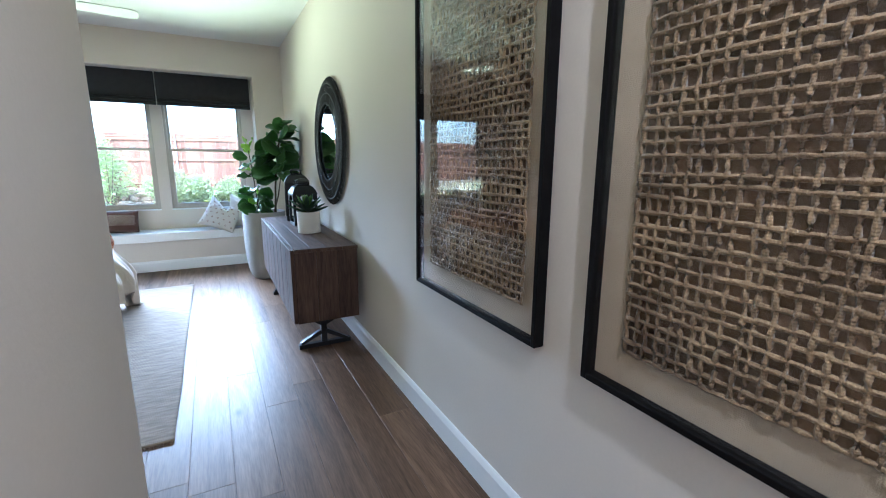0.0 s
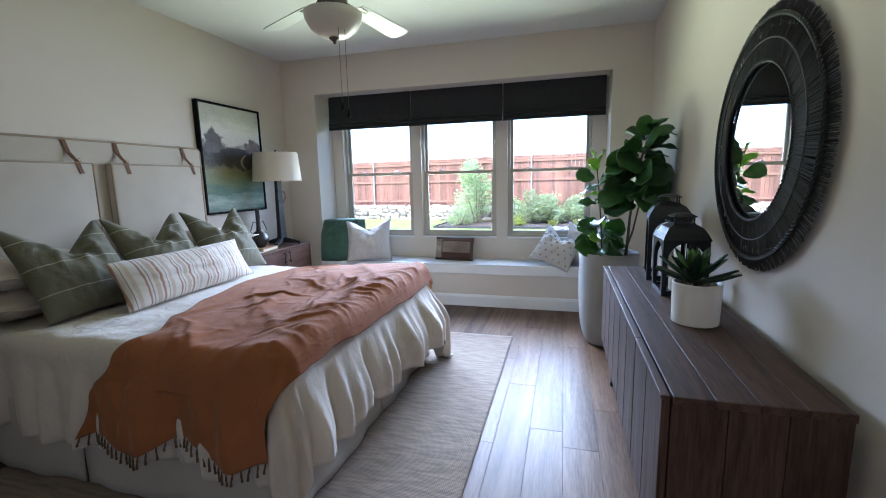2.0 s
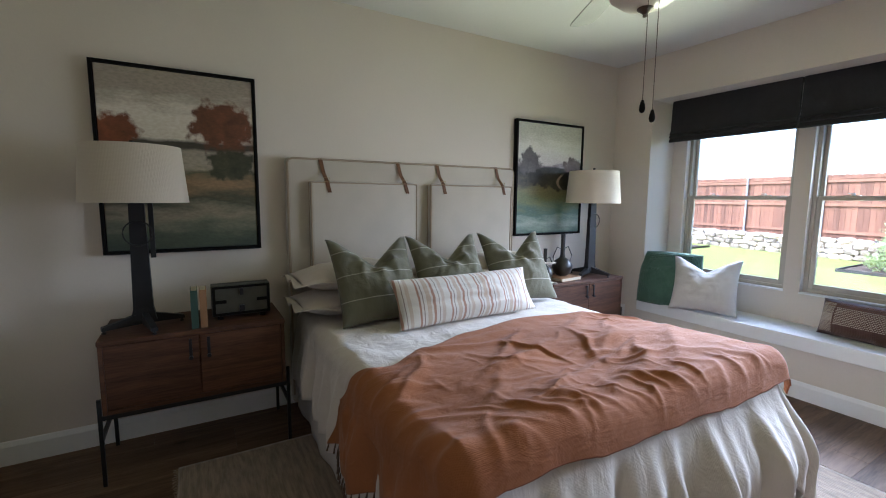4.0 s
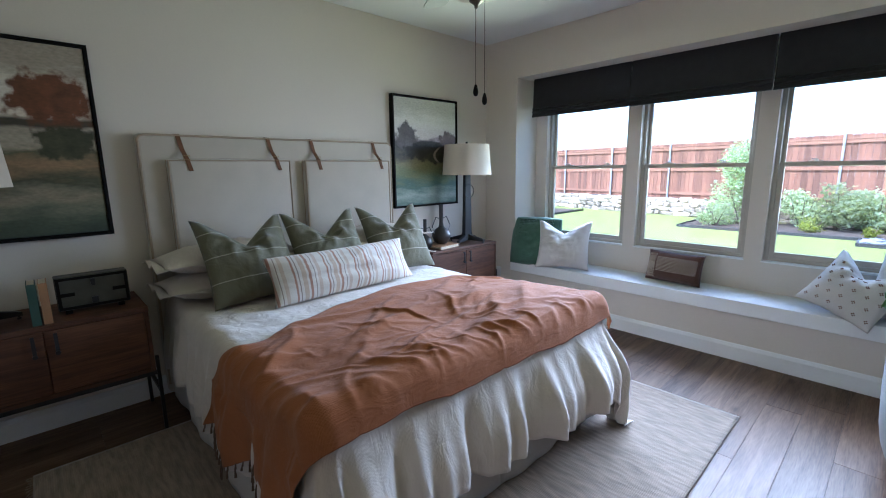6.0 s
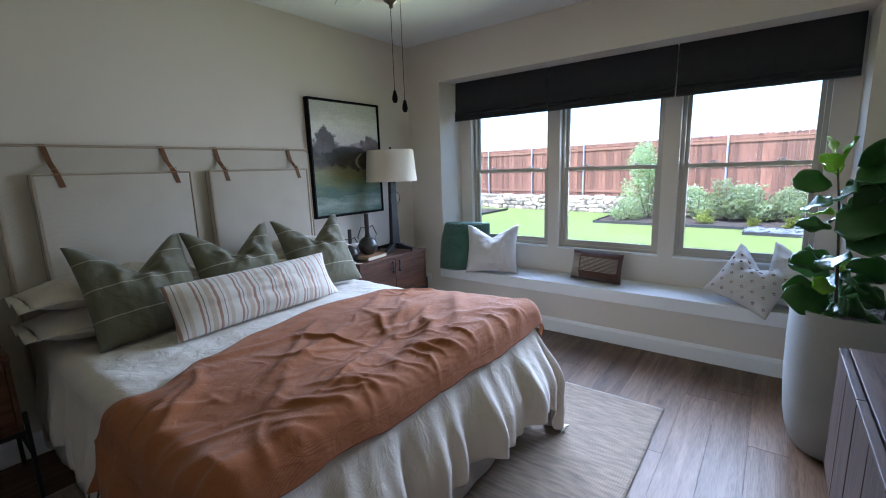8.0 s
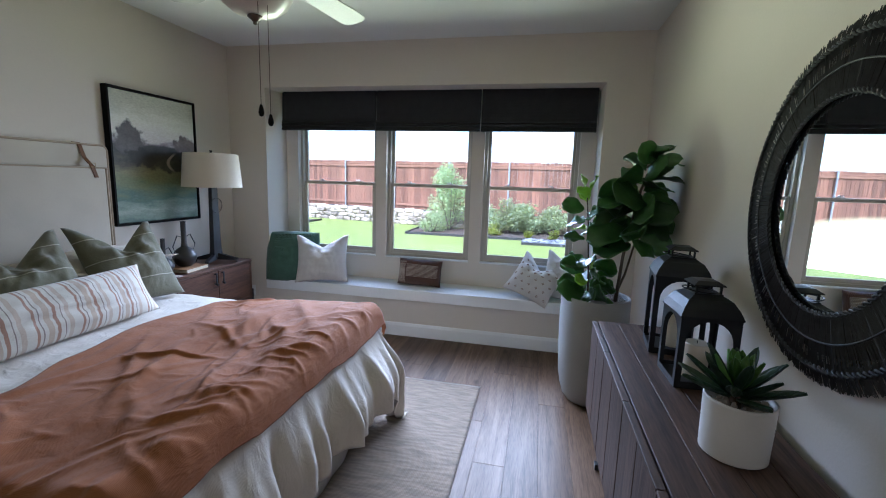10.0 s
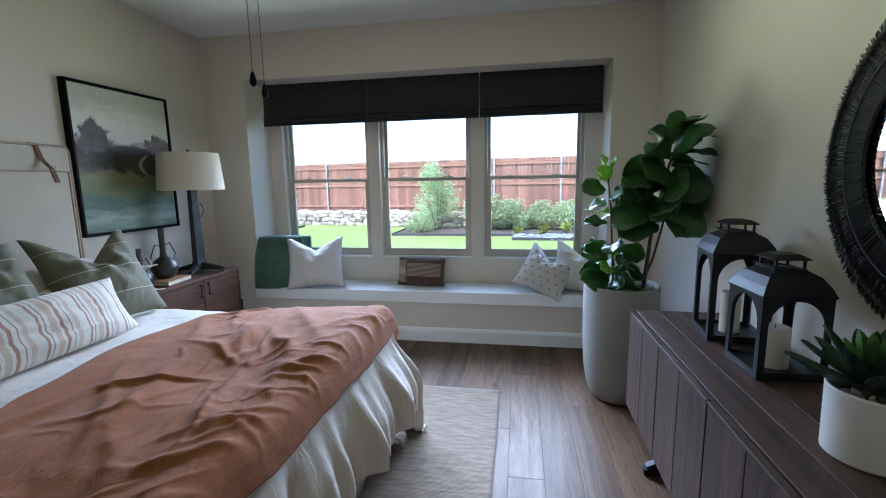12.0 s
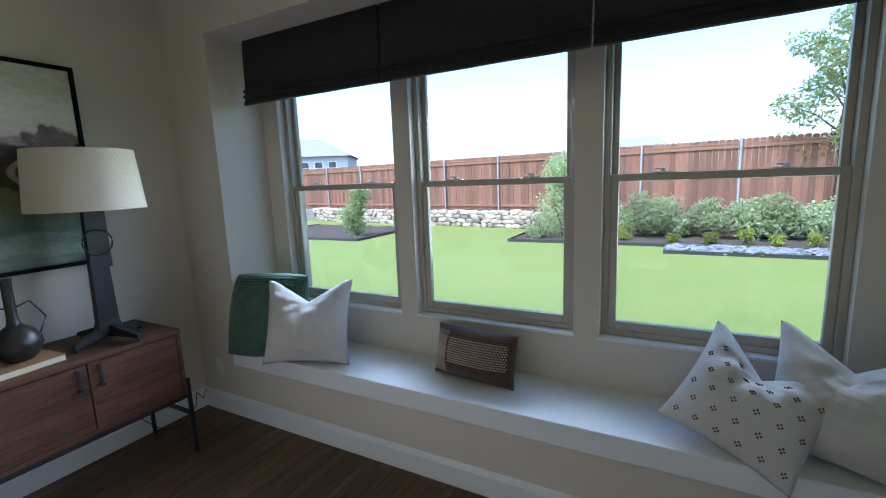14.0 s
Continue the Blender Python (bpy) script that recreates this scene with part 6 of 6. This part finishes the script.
while x < 10.0:
    ob = new("picket", pm[rng.randrange(3)])
    ob.parent = fence
    ob.location = (x, 0.05 + rng.uniform(-0.004, 0.004), 0.43 + rng.uniform(-0.012, 0.012))
    x += 0.146
for k in range(14):
    xa = -22.0 + k * 2.4
    for z, hh in ((0.56, 0.09), (1.40, 0.09), (2.13, 0.09)):
        part("rail", boxes((xa, xa + 2.39, 0.012, 0.05, z, z + hh)), M_RAIL, fence)
    part("top_trim", boxes((xa, xa + 2.39, 0.012, 0.05, 2.235, 2.275)), M_RAIL, fence)
    bm = bmesh.new()
    cyl(bm, (xa, -0.02, 0.40), (xa, -0.02, 2.36), 0.032, segs=12)
    lathe(bm, [(0.034, 2.36), (0.034, 2.38), (0, 2.40)], 12, (xa, -0.02))
    part("post", bm, M_POST, fence, "galvanised steel post")

wall = thing("stone_wall", FENCE, "low rubble stone retaining wall below the fence", "wall")
part("mortar_core", boxes((-25, 12, -0.52, -0.11, GZ, 0.39)), M_MORTAR, wall)
sm = []
for k in range(5):
    r = random.Random(50 + k)
    bm = bmesh.new()
    bmesh.ops.create_cube(bm, size=1.0)
    bmesh.ops.bevel(bm, geom=list(bm.edges), offset=0.2, segments=1, affect="EDGES")
    for v in bm.verts:
        v.co += Vector((r.uniform(-1, 1), r.uniform(-1, 1), r.uniform(-1, 1))) * 0.09
    bmesh.ops.recalc_face_normals(bm, faces=bm.faces)
    me = bpy.data.meshes.new("stone")
    bm.to_mesh(me)
    bm.free()
    me.materials.append(M_STONE)
    sm.append(me)
rng = random.Random(6)
for row, (z, h) in enumerate(((-0.08, 0.19), (0.08, 0.18), (0.23, 0.17), (0.37, 0.18))):
    x = -15.5 + rng.uniform(0, 0.2)
    while x < 2.0:
        w = rng.uniform(0.22, 0.52)
        ob = new("stone", sm[rng.randrange(5)])
        ob.parent = wall
        ob.matrix_local = Matrix.Translation((x + w / 2, -0.50 + rng.uniform(-0.03, 0.03), z + rng.uniform(-0.02, 0.02))) @ Euler((rng.uniform(-0.1, 0.1), rng.uniform(-0.15, 0.15), rng.uniform(-0.1, 0.1))).to_matrix().to_4x4() @ Matrix.Diagonal((w * 0.96, 0.26, h * rng.uniform(0.85, 1.08), 1))
        x += w


def leaves(bm, centre, rad, n_, size, rng, shell=0.45, squash=1.0):
    """Scatters small bent leaves through an uneven ellipsoid."""
    for i in range(n_):
        d = Vector((rng.gauss(0, 1), rng.gauss(0, 1), rng.gauss(0, 1))).normalized()
        q = (shell + (1 - shell) * rng.random() ** 0.6) * (0.78 + 0.42 * noise.noise(d * 2.3 + Vector(centre)) + 0.15 * noise.noise(d * 6 + Vector(centre)))
        p = Vector(centre) + Vector((d.x * rad[0], d.y * rad[1], d.z * rad[2])) * q
        if p.z < GZ + 0.03:
            continue
        t = Vector((rng.gauss(0, 1), rng.gauss(0, 1), rng.gauss(0, 0.7))).normalized()
        s = t.cross(Vector((rng.gauss(0, 1), rng.gauss(0, 1), rng.gauss(0, 1)))).normalized()
        L = size * rng.uniform(0.6, 1.3)
        a, b, c, e = p - t * L, p + s * L * 0.42, p + t * L, p - s * L * 0.42 + Vector((0, 0, L * 0.15))
        bm.faces.new([bm.verts.new(v) for v in (a, b, c, e)])


def shrub(x, y, rx, rz, n_, size, material, label, seed, name="shrub", tall=0):
    t = thing(name, pose(x, y, GZ), label, "shrub", "")
    r = random.Random(seed)
    bm = bmesh.new()
    for k in range(6):
        a = k * 1.05 + r.random()
        tube(bm, [(0.02 * math.cos(a), 0.02 * math.sin(a), 0), (rx * 0.3 * math.cos(a), rx * 0.3 * math.sin(a), rz * 0.8), (rx * 0.5 * math.cos(a), rx * 0.5 * math.sin(a), rz * 1.45)], lambda q: 0.016 * (1 - 0.7 * q), 5)
    part("branches", bm, M_BARK, t)
    bm = bmesh.new()
    for k in range(7 + tall):
        f = k / (6 + tall)
        c = (r.uniform(-0.5, 0.5) * rx, r.uniform(-0.5, 0.5) * rx, rz * (0.35 + 1.35 * (f if tall else r.random() * 0.75)))
        leaves(bm, c, (rx * (0.62 - 0.25 * f * (tall > 0)), rx * 0.6, rz * (0.42 if tall else 0.55)), n_ // 7, size, r)
    for v in bm.verts:
        v.co.z = max(v.co.z, 0.02)
    part("crown", bm, material, t, kind="stuff")


# planting beds
def bed_plot(name, x0, x1, y0, y1, material, label):
    t = thing(name, pose((x0 + x1) / 2, (y0 + y1) / 2, GZ), label, "planting bed")
    w, d = (x1 - x0) / 2, (y1 - y0) / 2
    bm = bmesh.new()
    sheet(bm, lambda u, v: Vector(((2 * u - 1) * w, (2 * v - 1) * d, 0.035 + 0.03 * noise.noise((u * w * 4, v * d * 4, 2)) + 0.02 * noise.noise((u * w * 16, v * d * 16, 5)))), int(w * 16), int(d * 16), 0.05)
    part("soil", bm, material, t)
    part("edging", boxes((-w - 0.03, w + 0.03, -d - 0.03, -d, -0.005, 0.075), (-w - 0.03, -w, -d, d, -0.005, 0.075), (w, w + 0.03, -d, d, -0.005, 0.075)), M_EDGE, t, "black metal edging")


bed_plot("planting_bed", -3.5, 5.5, 16.2, 18.35, M_MULCH, "dark mulch planting bed with black edging")
bed_plot("slate_bed", 0.35, 3.9, 15.25, 16.16, M_SLATE, "strip of grey slate chips with black edging")
bed_plot("planting_bed", -13.0, -8.0, 15.2, 18.9, M_MULCH, "dark mulch planting bed beside the stone wall")
for k in range(9):
    shrub(-0.95 + 0.74 * k, 17.85 - 0.06 * (k % 2), 0.66 + 0.05 * (k % 3), 0.60 + 0.05 * (k * 2 % 3), 2600, 0.055, M_LEAFH, "dense green hedge shrub in the planting bed", 100 + k, "hedge_shrub")
for k, (x, y) in enumerate(((0.5, 16.75), (1.25, 16.72), (1.95, 16.70), (2.6, 16.72), (3.25, 16.70))):
    shrub(x, y, 0.19 + 0.04 * (k % 2), 0.17 + 0.04 * (k % 3), 480, 0.032, M_LEAFY, "small lime green shrub in mulch", 120 + k, "small_shrub")
chips = random.Random(9)
bm = bmesh.new()
for i in range(420):
    cx, cy, a, q = chips.uniform(0.4, 3.85), chips.uniform(15.3, 16.1), chips.uniform(0, 3.14), chips.uniform(0.05, 0.11)
    vs = box(bm, -q, q, -q * 0.6, q * 0.6, -0.008, 0.012)
    m = pose(cx, cy, GZ + 0.055 + chips.uniform(0, 0.025), chips.uniform(-16, 16), chips.uniform(-16, 16), math.degrees(a))
    for v in vs:
        v.co = m @ (v.co + Vector((chips.uniform(-0.015, 0.015), chips.uniform(-0.015, 0.015), 0)))
tagged(part("slate_chips", bm, M_SLATE, None), "loose flat grey slate chips in the edged strip", "slate chips", kind="stuff")
shrub(-0.6, 16.95, 0.35, 0.22, 600, 0.035, M_LEAFY, "low lime green shrub in mulch", 131, "small_shrub")
shrub(-2.3, 17.7, 1.1, 1.2, 3400, 0.05, M_LEAFW, "tall airy pale green bush beside the fence", 141, "bush", 4)
shrub(-2.75, 16.9, 0.55, 0.42, 900, 0.045, M_LEAFW, "low pale green bush in the bed", 142, "bush")
shrub(-8.7, 16.1, 0.56, 0.86, 2400, 0.05, M_LEAFW, "upright grey-green shrub near the stone wall", 143, "bush", 3)

tree = thing("tree", pose(3.85, 18.35, GZ), "slender garden tree with a light green crown", "tree")
bm = bmesh.new()
r = random.Random(77)
tube(bm, [(0, 0, 0), (0.03, 0.02, 1.2), (-0.02, 0.05, 2.4), (0.05, 0, 3.6), (0.02, 0, 5.0)], lambda t: 0.07 * (1 - 0.75 * t), 8)
part("trunk", bm, M_BARK, tree, smooth="all")
tips = []
for k in range(12):
    z = 1.3 + 3.2 * k / 11
    a = k * 2.4
    L = 1.25 * (1 - 0.5 * k / 11)
    e = Vector((L * math.cos(a), L * math.sin(a), z + 0.7))
    bm = bmesh.new()
    tube(bm, [(0.01, 0.02, z), (e.x * 0.5, e.y * 0.5, z + 0.45), e], lambda t: 0.028 * (1 - 0.8 * t), 5)
    part("limb", bm, M_BARK, tree)
    tips += [e, Vector((e.x * 0.55, e.y * 0.55, z + 0.5))]
bm = bmesh.new()
for e in tips:
    leaves(bm, e, (0.55, 0.55, 0.42), 360, 0.055, r)
part("crown", bm, M_LEAFT, tree, kind="stuff")


# ---- neighbouring houses ----
M_SIDING = mat("pale_grey_siding", (0.56, 0.56, 0.54), 0.8, bump=0.1)
M_ROOFN = mat("grey_shingle_roof", (0.27, 0.255, 0.24), 0.9, (0.22, 0.21, 0.20), scale=3, bump=0.4)
M_DARKGL = mat("dark_window_pane", (0.06, 0.07, 0.08), 0.15, bump=0.0)


def house(m, w, d, h, rise, label, wins):
    t = thing("house", m, label, "house", "neighbouring houses")
    part("wall", boxes((-w / 2, w / 2, -d / 2, d / 2, 0, h)), M_SIDING, t)
    bm = bmesh.new()
    o = 0.5
    lo = [bm.verts.new((sx * (w / 2 + o), sy * (d / 2 + o), h)) for sx, sy in ((-1, -1), (1, -1), (1, 1), (-1, 1))]
    hi = [bm.verts.new((s * (w / 2 - d / 2 * 0.8), 0, h + rise)) for s in (-1, 1)]
    bm.faces.new(lo[::-1])
    bm.faces.new((lo[0], lo[1], hi[1], hi[0])), bm.faces.new((lo[1], lo[2], hi[1])), bm.faces.new((lo[2], lo[3], hi[0], hi[1])), bm.faces.new((lo[3], lo[0], hi[0]))
    part("roof", bm, M_ROOFN, t, "hipped grey shingle roof")
    for x, z in wins:
        f = part("window", boxes((x - 0.5, x + 0.5, -d / 2 - 0.05, -d / 2 - 0.004, z, z + 1.5)), M_TRIM, t)
        part("pane", boxes((x - 0.42, x + 0.42, -d / 2 - 0.06, -d / 2 - 0.051, z + 0.08, z + 0.72), (x - 0.42, x + 0.42, -d / 2 - 0.06, -d / 2 - 0.051, z + 0.78, z + 1.42)), M_DARKGL, f)


house(pose(-42.2, 46.1, GZ, 0, 0, 32), 14, 9, 5.0, 2.4, "two-storey pale grey house with a hipped roof", [(0.2, 2.9), (2.0, 2.9), (3.6, 2.9), (5.2, 2.9), (-4, 2.9)])
house(pose(-4, 62, GZ, 0, 0, 5), 11, 8, 3.0, 2.9, "distant low house with a grey hipped roof", [(-4, 1.2), (0, 1.2), (4, 1.2)])

# ---- floor, plank by plank ----
floor = structure("floor", boxes((XL - 0.12, XR + 0.12, YH - 0.12, 7.30, -0.25, -0.004)), M_FLOORGAP, "brown oak plank floor with knots", "floor")
rng = random.Random(5)
PW = 0.19
plank_mesh = {}


def plank(x, y0, y1):
    key = round((y1 - y0) * 20)
    L = key / 20
    if key not in plank_mesh:
        me = bpy.data.meshes.new("plank")
        bm = bmesh.new()
        box(bm, 0.0004, PW - 0.0004, 0.0004, L - 0.0004, -0.006, 0)
        top = [e for e in bm.edges if all(abs(v.co.z) < 1e-6 for v in e.verts)]
        bmesh.ops.bevel(bm, geom=top, offset=0.0011, segments=1, affect="EDGES")
        bm.to_mesh(me)
        bm.free()
        me.materials.append(M_FLOOR)
        plank_mesh[key] = me
    ob = new("plank", plank_mesh[key])
    ob.location = (x, y0, 0)
    ob.parent = floor


x = XL
row = 0
while x < XR:
    lo = (YB - 0.1 if x + PW < XH else YH)
    y = lo - round(rng.uniform(0, 1.4) * 20) / 20
    while y < YW + 0.02:
        L = round(rng.uniform(1.1, 2.0) * 20) / 20
        a, b = max(y, lo), min(y + L, YW + 0.05)
        if b - a > 0.08:
            b = a + round((b - a) * 20) / 20
            plank(x, a, b)
            y = b
        else:
            y = y + L
    x += PW
